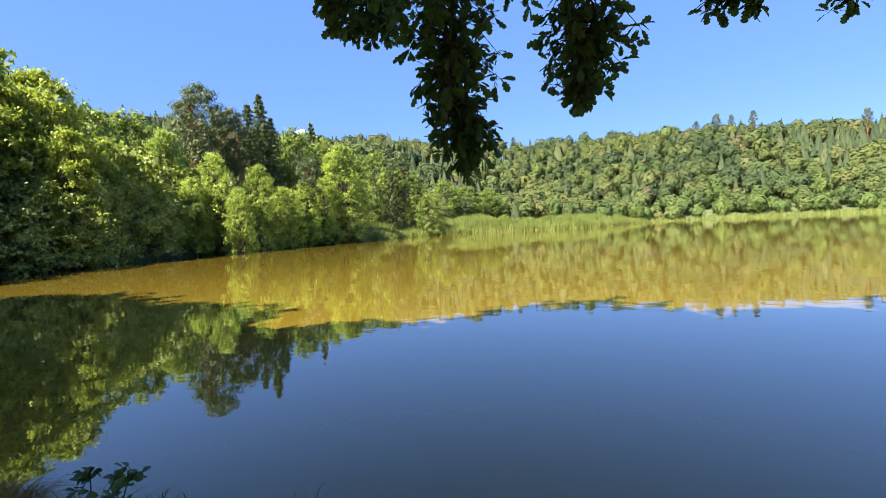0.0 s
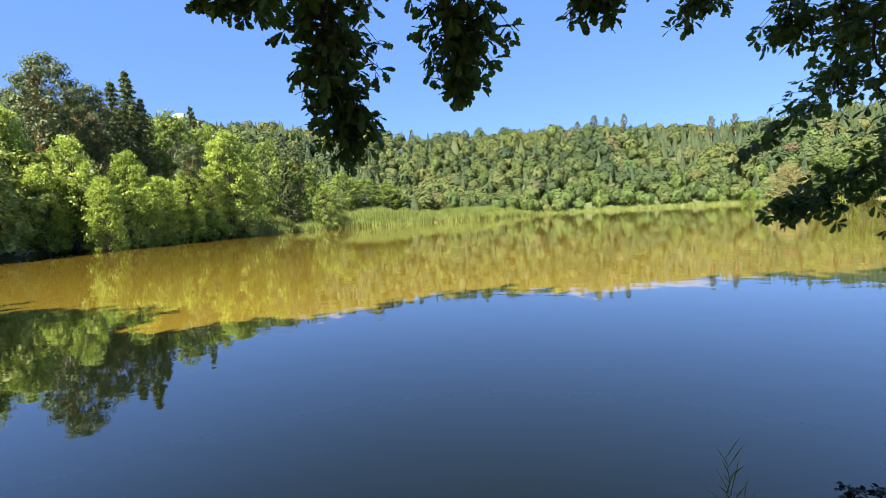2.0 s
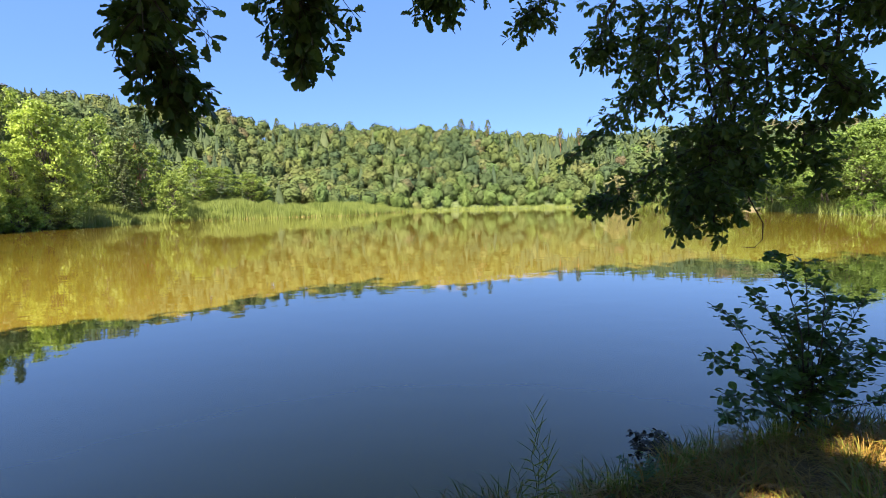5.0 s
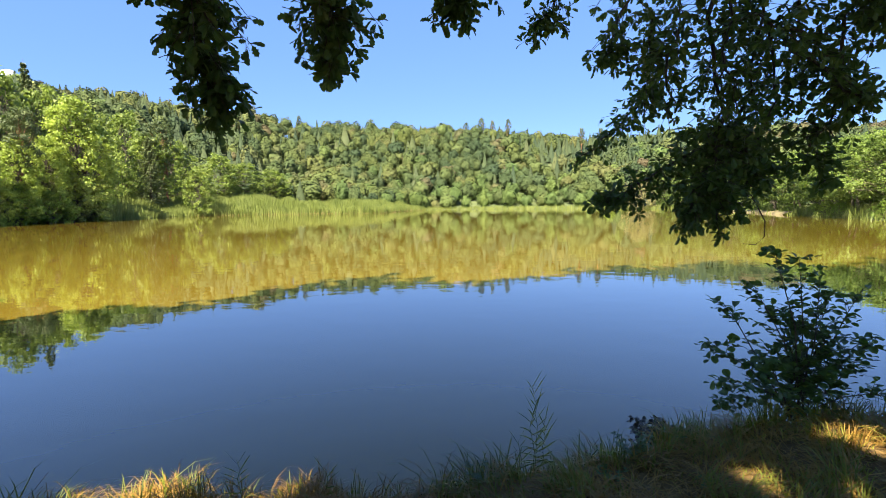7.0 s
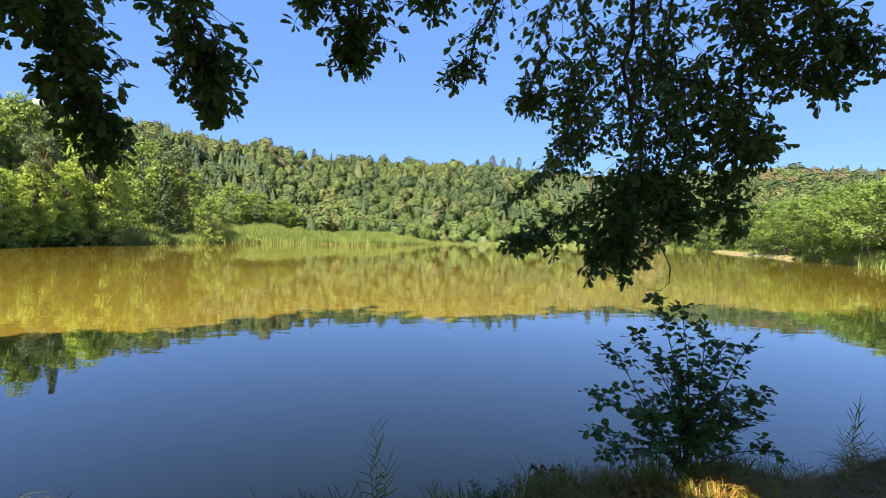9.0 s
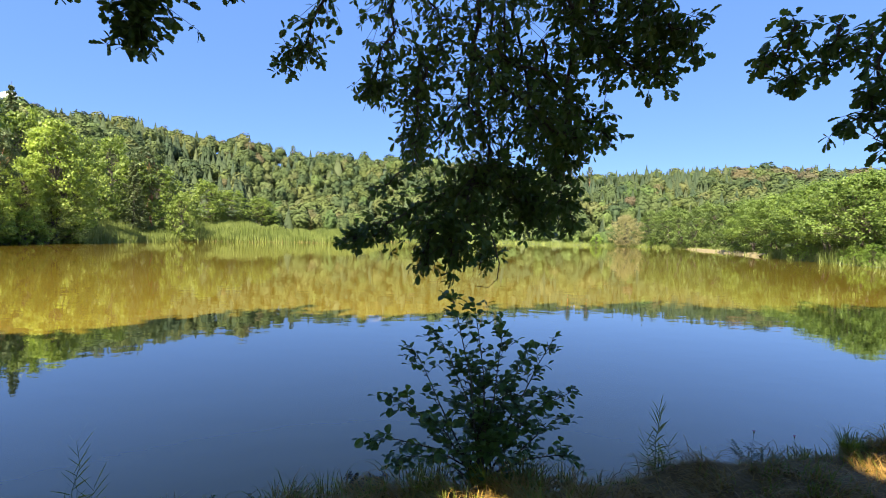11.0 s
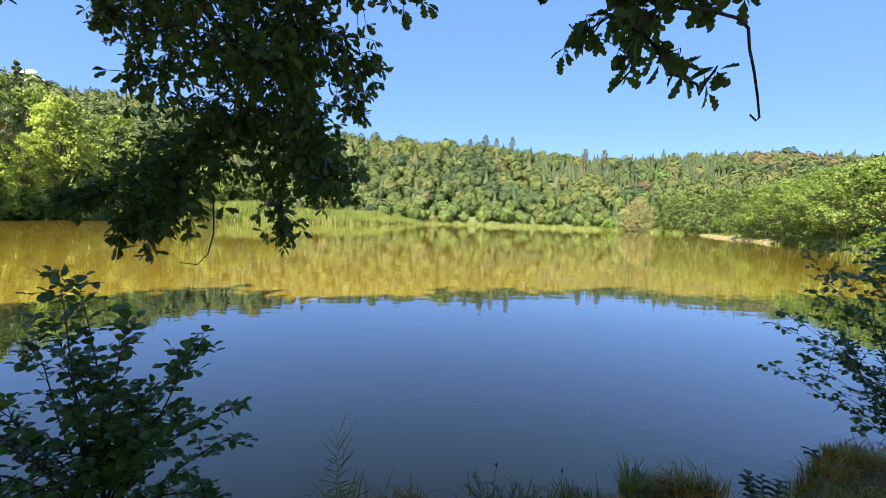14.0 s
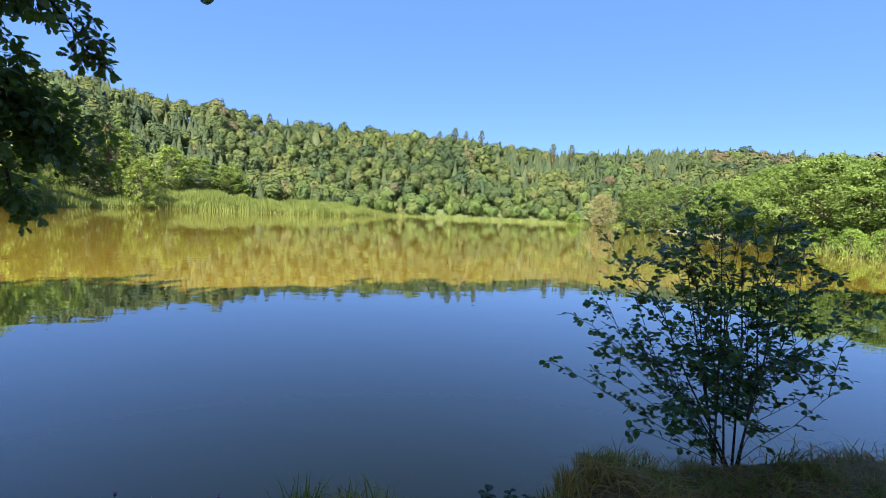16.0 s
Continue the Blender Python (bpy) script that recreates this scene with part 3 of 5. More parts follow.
# pines standing over the ridge
for az, el in ((2.0, 9.9), (3.9, 10.4), (5.2, 10.1), (7.1, 10.2), (15.75, 8.8), (17.9, 8.7), (-18.0, 10.4)):
    by_sight(PINE, 23.2, 5.2, az, 296, el, 0.3, az * 3, (4.85, 1.39, 2.16), 0.62 + 0.12 * math.sin(az * 7))

shore = np.random.default_rng(5)
for k, (x, y, s, kind) in enumerate([(-52, 17, 1.3, 0), (-52.5, 22, 1.25, 0), (-53.5, 27, 1.3, 0), (-57, 32, 1.3, 0), (-60, 37, 1.2, 0), (-61, 42, 1.0, 1), (-61.5, 47, 1.2, 0), (-60.5, 52, 1.25, 1),
                                     (-59.5, 57, 1.1, 0), (-58, 62, 1.2, 1), (-57.5, 67, 1.0, 1), (-58, 72, 1.1, 0), (-58.5, 76.5, 0.9, 1),
                                     (-64, 45, 1.7, 0), (-63, 58, 1.7, 1), (-62, 70, 1.6, 0), (-56, 14, 1.5, 0), (-58, 24, 1.8, 0), (-62, 34, 1.9, 0), (-84, 122, 0.7, 0), (-46, 140, 0.55, 0), (-88, 110, 0.8, 1), (-63, 141, 0.6, 0)]):
    stand(HAZEL if kind else WILLOW, x + (1.6 if y < 90 else 0), y, shore.uniform(0, 6), s * (1.0 if kind else 1.2))
FROM = (4.85, 1.39, 2.16)
for az, dist, el, wide in ((34.6, 124, 4.8, 1.9), (32.8, 134, 4.6, 1.8), (31.0, 148, 4.4, 1.7), (29.4, 158, 4.1, 1.6), (27.8, 168, 3.9, 1.5), (26.2, 180, 3.7, 1.5), (24.6, 194, 3.7, 1.5), (33.6, 150, 5.0, 1.8), (30.2, 176, 4.6, 1.6), (27.0, 196, 4.2, 1.6)):
    by_sight(LINDEN, 13.8, 5.7, az, dist, el, wide, az, FROM)
for az, dist, el, wide in ((43.0, 72, 7.0, 3.6), (47.2, 67, 6.6, 3.4), (40.0, 82, 6.3, 3.0), (38.0, 90, 5.7, 2.6), (36.0, 101, 5.1, 2.3), (34.2, 112, 4.6, 2.0), (51.5, 63, 6.5, 3.6), (44.8, 92, 6.6, 3.0), (41.4, 100, 6.0, 2.6), (55.5, 58, 6.4, 3.6)):
    by_sight(ROBINIA, 12.2, 5.1, az, dist, el, wide, az, FROM)
for az, dist, el in ((57.5, 78, 4.6), (53.5, 82, 4.6), (49.5, 88, 4.6), (46.0, 96, 4.4), (42.5, 104, 4.2), (39.2, 112, 4.0)):
    by_sight(LINDEN, 13.8, 5.7, az, dist, el, 3.0, az, FROM)
for az, dist, el, wide in ((-29.6, 150, 3.0, 1.2), (-31.4, 152, 3.4, 1.3)):
    by_sight(WILLOW, 6.0, 3.9, az, dist, el, wide, az, (2.2, 1.2, 2.25))
pale = broadleaf_tree("pale_willow_tree", 12.5, 5.6, M_PALE, TREE_RNG, "round pale tan-green willow on the far shore", clumps=150, leaves=90, low=0.04, leaf=0.16, clump_size=0.085, soft=True)
stand(pale, 74.3, 172.5, 0, 1)
for x, y, s in ((67, 184, 0.9), (82, 167, 0.7), (85, 158, 0.6), (83, 147, 0.5), (55.5, 66, 0.45), (53.6, 61.5, 0.4), (51.2, 52.5, 0.45), (49.5, 48.5, 0.5), (47, 43, 0.5), (45, 38, 0.5), (43, 33, 0.5), (61, 80, 0.35), (58, 71, 0.35), (66, 96, 0.35)):
    stand(HAZEL, x, y, s * 9, s)
# unseen trees, added behind the walker and at the lake's corner to shade the bank and the near water
for x, y, s in ((-58, 11, 1.75), (-65, 18, 1.75), (-52, 6, 1.6), (-72, 26, 1.7), (-47, 0, 1.5), (-50, -3, 1.15), (-61, 4, 1.6), (-42, -6, 1.2), (-35, -8, 1.2), (-28, -8, 1.25), (-21, -9, 1.3)):
    stand(MAPLE, x, y, x, s, s * 1.1)
SHADE_TREE = broadleaf_tree("beech_tree", 20, 4.6, M_MAPLE, TREE_RNG, "unseen tall tree behind the lakeside path, added for its shade", clumps=64, leaves=70, low=0.80, leaf=0.55, clump_size=0.1, flat=0.8, group="trees behind the path")
for k in range(16):
    x = -28.6 + 3.4 * k
    # heights set by where the shade edge should fall on the water
    s = float(np.interp(x, [-30, -20, -15, -12, -8, -4, 0, 12], [0.78, 0.80, 0.68, 0.59, 0.66, 0.86, 0.95, 1.02]))
    stand(SHADE_TREE, x, -3.6 + 0.8 * math.sin(k * 2.1) + 0.1 * k, k * 1.3, s, 0.75)


# ---- reeds and sand ----
def blade_field(x, y, base, height, width, rng, lean=0.12):
    """Upright blades: a quad each, tapering."""
    n = len(x)
    ang = rng.uniform(0, math.pi, n)
    side = np.stack([np.cos(ang), np.sin(ang), np.zeros(n)], 1) * (width / 2)[:, None]
    foot = np.stack([x, y, base], 1)
    tip = foot + np.stack([rng.normal(size=n) * lean * height, rng.normal(size=n) * lean * height, height], 1)
    q = np.stack([foot - side, foot + side, tip + side * 0.25, tip - side * 0.25], 1)
    return q.reshape(-1, 3), np.arange(n * 4).reshape(-1, 4)


def build_reeds():
    rng = np.random.default_rng(31)
    n = 260000
    x, y = rng.uniform(-112, 0, n), rng.uniform(76, 182, n)
    d = shore_distance(x, y)
    keep = (d > -2.5) & (d < np.where(x < -30, 36, 14)) & (rng.uniform(0, 1, n) < 1.1 - d * 0.02)
    x, y, d = x[keep], y[keep], d[keep]
    h = (2.1 + 0.9 * smooth01(d / 6) - 1.5 * smooth01((d - 10) / 12)) * rng.uniform(0.75, 1.1, len(x)) * (1 + 0.2 * np.sin(x * 0.25) * np.sin(y * 0.21) + 0.12 * np.sin(x * 0.9 + y * 0.4))
    base = np.maximum(land(x, y), -0.3)
    v, f = blade_field(x, y, base, h, rng.uniform(0.06, 0.16, len(x)), rng, 0.16)
    tagged(mesh_object("reed_bed", v, f, M_REED), "dense green reed bed growing out of the shallow water", "reeds", kind="stuff")
    m = (d < 0.6) & (x > -62) & (y > 108) & (rng.uniform(0, 1, len(x)) < 0.55 + 0.4 * np.sin(x * 0.7) * np.sin(y * 0.5))
    v, f = blade_field(x[m], y[m], base[m], rng.uniform(0.25, 0.95, m.sum()), rng.uniform(0.05, 0.13, m.sum()), rng, 0.2)
    tagged(mesh_object("dry_reed_stems", v, f, M_STRAW), "straw-coloured dry stems at the foot of the reeds", "reeds", kind="stuff")
    # low fringe on the far shore
    n = 90000
    x, y = rng.uniform(-20, 100, n), rng.uniform(72, 210, n)
    d = shore_distance(x, y)
    keep = (d > -1.0) & (d < 6) & ((y > 150) | (rng.uniform(0, 1, n) < 0.5))
    x, y = x[keep], y[keep]
    v, f = blade_field(x, y, np.maximum(land(x, y), -0.2), np.where(y > 150, rng.uniform(0.4, 1.5, len(x)), rng.uniform(0.3, 1.1, len(x))), rng.uniform(0.08, 0.2, len(x)), rng, 0.2)
    tagged(mesh_object("reed_fringe", v, f, M_REED), "low reed fringe along the far shore", "reeds", kind="stuff")


def build_shore_growth():
    """Rank grass and low herbs under the trees of the sandy shore."""
    rng = np.random.default_rng(33)
    n = 110000
    x, y = rng.uniform(38, 95, n), rng.uniform(22, 150, n)
    d = shore_distance(x, y)
    keep = (d > 0.0) & (d < 15) & (rng.uniform(0, 1, n) < np.where(y > 75, 0.3, 1.0))
    x, y, d = x[keep], y[keep], d[keep]
    h = rng.uniform(0.5, 1.25, len(x)) * (1 + 0.5 * np.sin(x * 0.9) * np.sin(y * 0.7)) * np.where(y > 75, 0.6, 1.0)
    v, f = blade_field(x, y, land(x, y) - 0.05, h, rng.uniform(0.04, 0.11, len(x)), rng, 0.3)
    tagged(mesh_object("shore_growth", v, f, M_REED), "rank green grass and herbs under the trees of the far shore", "undergrowth", kind="stuff")


def build_sand():
    """A low dry spit along the right-hand shore."""
    line = np.array([(80, 140), (77, 132), (72, 118.5), (66, 100.5), (60, 83), (57, 75)])
    t = np.linspace(0, len(line) - 1, 90)
    c = np.stack([np.interp(t, range(len(line)), line[:, k]) for k in (0, 1)], 1)
    n = unit(np.stack([np.gradient(c[:, 1]), -np.gradient(c[:, 0])], 1)) * -1
    rows = []
    for off, z in ((-1.0, -0.15), (-0.5, 0.2), (0.2, 0.42), (1.2, 0.5), (2.4, 0.2)):
        wob = 0.3 * np.sin(t * 2.3 + off) + 0.15 * np.sin(t * 5.1)
        p = c + n * (off + wob)[:, None]
        rows.append(np.stack([p[:, 0], p[:, 1], z + 0.08 * np.sin(t * 9 + off * 3)], 1))
    v = np.concatenate(rows)
    i, j = np.meshgrid(np.arange(4), np.arange(89), indexing="ij")
    f = np.stack([i * 90 + j, i * 90 + j + 1, (i + 1) * 90 + j + 1, (i + 1) * 90 + j], -1).reshape(-1, 4)
    tagged(mesh_object("sand_spit", v, f, M_SAND, smooth=True), "low dry sandy spit at the water's edge", "shore", kind="structure")


build_reeds()
build_shore_growth()
build_sand()


def build_cloud():
    rng = np.random.default_rng(83)
    v, f = BALL
    heap = Pile()
    for k in range(12):
        r = rng.uniform(10, 24)
        c = np.array((-1720 + rng.normal() * 45, 1830 + rng.normal() * 30, 482 + abs(rng.normal()) * 12))
        heap.add(v * (r * (1 + 0.12 * rng.normal(size=(len(v), 1)))) * (1.5, 1.2, 0.8) + c, f)
    tagged(heap.build("cloud", M_CLOUD, smooth=True), "small white summer cloud peeping over the wooded ridge", "cloud", kind="structure")


build_cloud()


def dead_branches():
    """Bleached fallen boughs lying half in the water at the bushy shore."""
    rng = np.random.default_rng(87)
    ob = thing("fallen_branch", (-55.5, 37.5, 0.1), "bleached dead boughs fallen into the shallow water", "dead branch")
    for k in range(9):
        a = np.array((rng.uniform(-2.2, 0.5), rng.uniform(-2.5, 2.5), rng.uniform(0.0, 0.3)))
        e = a + (rng.uniform(0.8, 3.2), rng.uniform(-2.0, 2.0), rng.uniform(0.3, 1.6))
        p = Pile()
        p.add(*tube(limb_path(a, e, rng, 0.08, 5), np.linspace(0.09, 0.02, 5), 5))
        p.build("bough", M_DEADWOOD, ob, smooth=True)


dead_branches()


# ---- leaves of the near plants ----
def leaf_outline(kind):
    """Half outline of a leaf of length 1 along +y: distance along the rib, half width."""
    if kind == "oak":
        return [(0.10, 0.05), (0.37, 0.23), (0.47, 0.15), (0.62, 0.31), (0.73, 0.20), (0.87, 0.25), (0.98, 0.11)]
    return [(0.03, 0.06), (0.16, 0.27), (0.38, 0.40), (0.60, 0.40), (0.80, 0.29), (0.94, 0.13)]


def leaf_shape(kind, fold=0.22, droop=0.18):
    half, lift = leaf_outline(kind), 0.14 if kind == "oak" else 0.3
    vs, fs = [(0, 0, 0)], []
    for t, w in half:
        z = -droop * t * t
        vs += [(0, t, z), (w, t + lift * w, z + fold * w), (-w, t + lift * w, z + fold * w)]
    vs.append((0, 1.03, -droop))
    k = len(half)
    for i in range(k):
        m, r, l = 1 + 3 * i, 2 + 3 * i, 3 + 3 * i
        if i == 0:
            fs += [(0, r, m), (0, m, l)]
        else:
            pm, pr, pl = m - 3, r - 3, l - 3
            fs += [(pm, pr, r), (pm, r, m), (pm, m, l), (pm, l, pl)]
    m, r, l, tip = 3 * k - 2, 3 * k - 1, 3 * k, 3 * k + 1
    fs += [(m, r, tip), (m, tip, l)]
    return np.array(vs, float), np.array(fs, int)


def frames_for(direction, up):
    """Rotations whose y axis follows direction and whose z axis leans to up."""
    y = unit(direction)
    x = unit(np.cross(y, up))
    return np.stack([x, y, np.cross(x, y)], -1)


class Spray:
    """Collects the leaves and twigs of one plant."""
    def __init__(self, kind, size, rng):
        self.shape, self.size, self.rng = leaf_shape(kind), size, rng
        self.at, self.rot, self.scale, self.wood = [], [], [], Pile()

    def leaf(self, at, direction, up, size):
        self.at.append(at)
        self.rot.append(frames_for(np.asarray(direction, float)[None], np.asarray(up, float)[None])[0])
        self.scale.append(size)

    def twig(self, path, r0, r1, sides=4):
        self.wood.add(*tube(path, np.linspace(r0, r1, len(path)), sides))

    def tuft(self, tip, direction, count):
        """Leaves fanning out round the end of a twig."""
        rng = self.rng
        d0 = unit(np.asarray(direction, float))
        for k in range(count):
            d = unit(d0 * 0.5 + unit(rng.normal(size=3)) + (0, 0, -0.25))
            up = unit(rng.normal(size=3) * 0.55 + (0, 0, 1) - d * 0.2)
            if abs(d @ up) > 0.95:
                up = unit(up + (0.6, 0.3, 0))
            self.leaf(np.asarray(tip) - d0 * rng.uniform(0, 0.05) + d * 0.01, d, up, self.size * rng.uniform(0.65, 1.2))

    def finish(self, parent, mat, mat_one, single, leaf_name, wood_mat=None):
        """The first `single` leaves become parts of their own, the rest one joined mesh."""
        v, f = self.shape
        at, rot, sc = np.array(self.at), np.array(self.rot), np.array(self.scale)
        order = self.rng.permutation(len(at))
        ones, rest = order[:single], order[single:]
        w = np.einsum("nij,nkj->nki", rot[rest], v[None] * sc[rest][:, None, None]) + at[rest][:, None]
        fc = (f[None] + (np.arange(len(rest)) * len(v))[:, None, None]).reshape(-1, 3)
        foliage_ob = mesh_object("foliage", w.reshape(-1, 3), fc, mat, parent)
        foliage_ob["kind"] = "stuff"
        self.wood.build("branching", wood_mat or M_TWIG, parent, smooth=True)["kind"] = "stuff"
        me = bpy.data.meshes.new(leaf_name)
        me.from_pydata([tuple(p) for p in v], [], [tuple(map(int, q)) for q in f])
        me.materials.append(mat_one)
        for i in ones:
            ob = new(leaf_name, me)
            ob.parent = parent
            ob.matrix_basis = Matrix.Translation(at[i]) @ Matrix(rot[i].tolist()).to_4x4() @ Matrix.Scale(float(sc[i]), 4)


def along(path, t):
    p = np.array(path, float)
    s = t * (len(p) - 1)
    i = min(int(s), len(p) - 2)
    return p[i] + (p[i + 1] - p[i]) * (s - i), unit(p[i + 1] - p[i])


def bough(spray, path, radii, tufts, leaves=(4, 7), depth=1.0, stem=0.012):
    """A hanging bough: its stem, side twigs in the given radius about it, and a tuft at each twig's end."""
    rng = spray.rng
    fine = [along(path, t)[0] for t in np.linspace(0, 1, 3 * len(path))]
    path = [fine[0]] + [p + rng.normal(size=3) * 0.025 for p in fine[1:]]
    spray.twig(path, stem, stem * 0.35, 5)
    for k in range(tufts):
        t = (k + rng.uniform(0, 1)) / tufts
        p, d = along(path, t)
        r = np.interp(t, np.linspace(0, 1, len(radii)), radii)
        off = unit(rng.normal(size=3)) * (1, depth, 0.8) * r * rng.uniform(0.1, 1.0) ** 0.6
        tip = p + off + (0, 0, -0.1 * r)
        root, _ = along(path, max(0, t - 0.08))
        mid = (root + tip) / 2 + rng.normal(size=3) * 0.02 + (0, 0, 0.03)
        spray.twig([root, mid, tip], 0.004, 0.0018, 3)
        spray.tuft(tip, tip - mid, rng.integers(*leaves))
        if r > 0.14:
            spray.tuft(mid, tip - root, max(2, leaves[0] - 1))




def oak_tree():
    rng = np.random.default_rng(41)
    oak = thing("oak_tree", (0, 0, 0), "large oak whose lobed-leaved boughs hang low over the water", "oak tree")
    s = Spray("oak", 0.077, rng)
    foot = (2.5, -3.6)
    trunk = Pile()
    trunk.add(*tube([(foot[0], foot[1], 0.3), (2.52, -3.58, 1.2), (2.6, -3.5, 3.2), (2.9, -3.3, 5.5), (3.0, -3.0, 9), (2.8, -2.8, 13)], [0.42, 0.33, 0.29, 0.25, 0.17, 0.05], 12))
    trunk.build("trunk", M_BARK, oak, smooth=True)
    limbs = (((2.7, -3.4, 4.0), (1.6, -0.5, 5.2), (0.6, 2.2, 4.9), (0.08, 3.6, 4.2)), ((2.8, -3.3, 4.8), (3.6, 0.5, 6.2), (4.3, 4.2, 5.6), (4.3, 5.3, 4.45)),
             ((2.75, -3.4, 4.4), (4.8, -0.6, 5.6), (6.4, 2.4, 4.9), (6.7, 3.7, 3.8)), ((3.0, -3.2, 8.4), (0, 0.5, 10.6), (-3, 3, 11)), ((3.0, -3.1, 7), (6, 1, 10), (9, 3, 11)), ((3.0, -3.1, 8), (3.5, 1.5, 11), (4, 4, 12)))
    for path in limbs:
        pts = [along(path, t)[0] for t in np.linspace(0, 1, 9)]
        w = Pile()
        w.add(*tube(pts, np.linspace(0.10, 0.022, 9), 8))
        w.build("limb", M_BARK, oak, smooth=True)
    OA = [([(0.36, 3.1, 3.8), (0.26, 3.22, 3.42), (0.22, 3.38, 3.15), (0.19, 3.58, 2.92), (0.19, 3.76, 2.70)], (0.42, 0.36, 0.28, 0.22, 0.15), 150),
          ([(0.9, 3.3, 3.8), (0.94, 3.5, 3.32), (0.88, 3.7, 3.15), (0.80, 3.9, 3.02)], (0.32, 0.28, 0.22, 0.10), 83),
          ([(-0.53, 3.39, 4.03), (-0.54, 3.39, 3.66), (-0.4, 3.39, 3.51)], (0.19, 0.14, 0.07), 26),
          ([(1.76, 4.3, 4.36), (1.71, 4.3, 3.79), (1.68, 4.3, 3.49)], (0.43, 0.35, 0.12), 80),
          ([(-0.41, 3.62, 4.21), (-0.41, 3.62, 3.76), (-0.31, 3.62, 3.51)], (0.3, 0.26, 0.12), 52),
          ([(0.48, 3.78, 3.9), (0.52, 3.78, 3.63)], (0.16, 0.11), 18),
          ([(1.38, 4.1, 4.13), (1.38, 4.1, 3.81)], (0.19, 0.12), 18),
          ([(2.32, 4.35, 4.38), (2.25, 4.35, 3.96)], (0.28, 0.19), 33)]
    OB = [([(4.3, 5.35, 4.5), (4.3, 5.4, 3.85), (4.32, 5.4, 3.3), (4.32, 5.4, 2.8)], (0.75, 0.62, 0.58, 0.55), 110),
          ([(4.28, 5.25, 2.85), (4.02, 5.0, 2.35), (3.88, 4.75, 1.97)], (0.46, 0.40, 0.16), 110),
          ([(4.2, 6.0, 3.75), (3.77, 6.1, 3.28), (3.46, 6.1, 2.91), (3.05, 6.1, 2.58)], (0.3, 0.3, 0.24, 0.08), 48),
          ([(2.94, 5.2, 4.7), (2.58, 5.25, 3.93), (2.37, 5.25, 3.68)], (0.3, 0.24, 0.1), 48),
          ([(3.42, 5.4, 4.58), (3.21, 5.4, 3.68), (3.16, 5.4, 3.46)], (0.38, 0.28, 0.12), 56),
          ([(3.62, 5.5, 4.0), (3.58, 5.5, 3.5), (3.59, 5.5, 3.05)], (0.34, 0.32, 0.26), 60),
          ([(4.3, 4.9, 3.75), (4.85, 4.9, 3.42), (5.3, 4.9, 3.0)], (0.4, 0.34, 0.14), 60),
          ([(4.72, 4.6, 4.35), (4.82, 4.6, 3.9), (5.19, 4.6, 3.63), (5.62, 4.6, 3.40)], (0.36, 0.34, 0.28, 0.14), 76),
          ([(4.9, 4.75, 3.7), (4.86, 4.7, 3.1), (4.84, 4.7, 2.7)], (0.28, 0.28, 0.2), 34), ([(4.84, 4.95, 2.85), (4.90, 4.9, 2.55), (4.94, 4.88, 2.28)], (0.24, 0.24, 0.14), 40),
          ([(5.11, 4.4, 4.3), (5.38, 4.4, 3.86), (5.66, 4.4, 3.68)], (0.34, 0.28, 0.14), 52),
          ([(4.2, 4.5, 3.45), (4.64, 4.4, 3.0), (4.95, 4.4, 2.88)], (0.3, 0.24, 0.1), 40),
          ([(4.6, 5.6, 3.6), (4.9, 5.8, 3.2), (5.03, 5.85, 2.98)], (0.26, 0.22, 0.1), 32),
          ([(4.3, 5.45, 2.9), (4.65, 5.6, 2.62), (4.86, 5.65, 2.42)], (0.44, 0.42, 0.26), 96),
          ([(3.7, 5.1, 3.7), (3.6, 5.1, 3.3), (3.65, 5.0, 2.85)], (0.26, 0.28, 0.22), 26), ([(4.1, 5.0, 3.9), (4.1, 5.0, 3.3), (4.2, 5.0, 2.9)], (0.36, 0.34, 0.26), 24),
          ([(4.7, 5.0, 3.9), (4.75, 5.0, 3.4), (4.8, 5.0, 3.0)], (0.26, 0.26, 0.2), 24), ([(3.9, 5.0, 2.4), (3.75, 4.85, 2.1), (3.68, 4.8, 1.92)], (0.28, 0.22, 0.10), 32),
          ([(4.3, 5.6, 2.5), (4.32, 5.85, 2.1), (4.28, 6.0, 1.82)], (0.28, 0.18, 0.12), 36),
          ([(4.2, 5.3, 2.75), (3.5, 5.2, 2.36), (3.0, 5.12, 2.12)], (0.38, 0.32, 0.13), 84),
          ([(3.7, 5.2, 5.0), (3.75, 5.3, 4.4), (3.85, 5.3, 3.8)], (0.45, 0.42, 0.36), 54), ([(4.3, 5.1, 5.0), (4.35, 5.1, 4.4), (4.45, 5.2, 3.7)], (0.45, 0.45, 0.38), 56),
          ([(4.9, 5.0, 5.0), (4.95, 4.9, 4.4), (5.05, 4.9, 3.9)], (0.42, 0.42, 0.32), 54), ([(5.3, 4.8, 4.9), (5.45, 4.7, 4.3)], (0.34, 0.28), 40), ([(4.6, 5.2, 3.7), (4.65, 5.2, 3.2), (4.6, 5.2, 2.8)], (0.34, 0.32, 0.28), 26),
          ([(5.35, 4.7, 4.4), (5.45, 4.6, 3.9), (5.5, 4.55, 3.5)], (0.30, 0.28, 0.18), 40), ([(5.0, 4.8, 4.4), (5.1, 4.8, 3.9), (5.15, 4.75, 3.4)], (0.30, 0.30, 0.22), 40),
          ([(4.6, 5.5, 2.8), (4.75, 5.65, 2.45), (4.85, 5.7, 2.25)], (0.32, 0.32, 0.2), 50)]
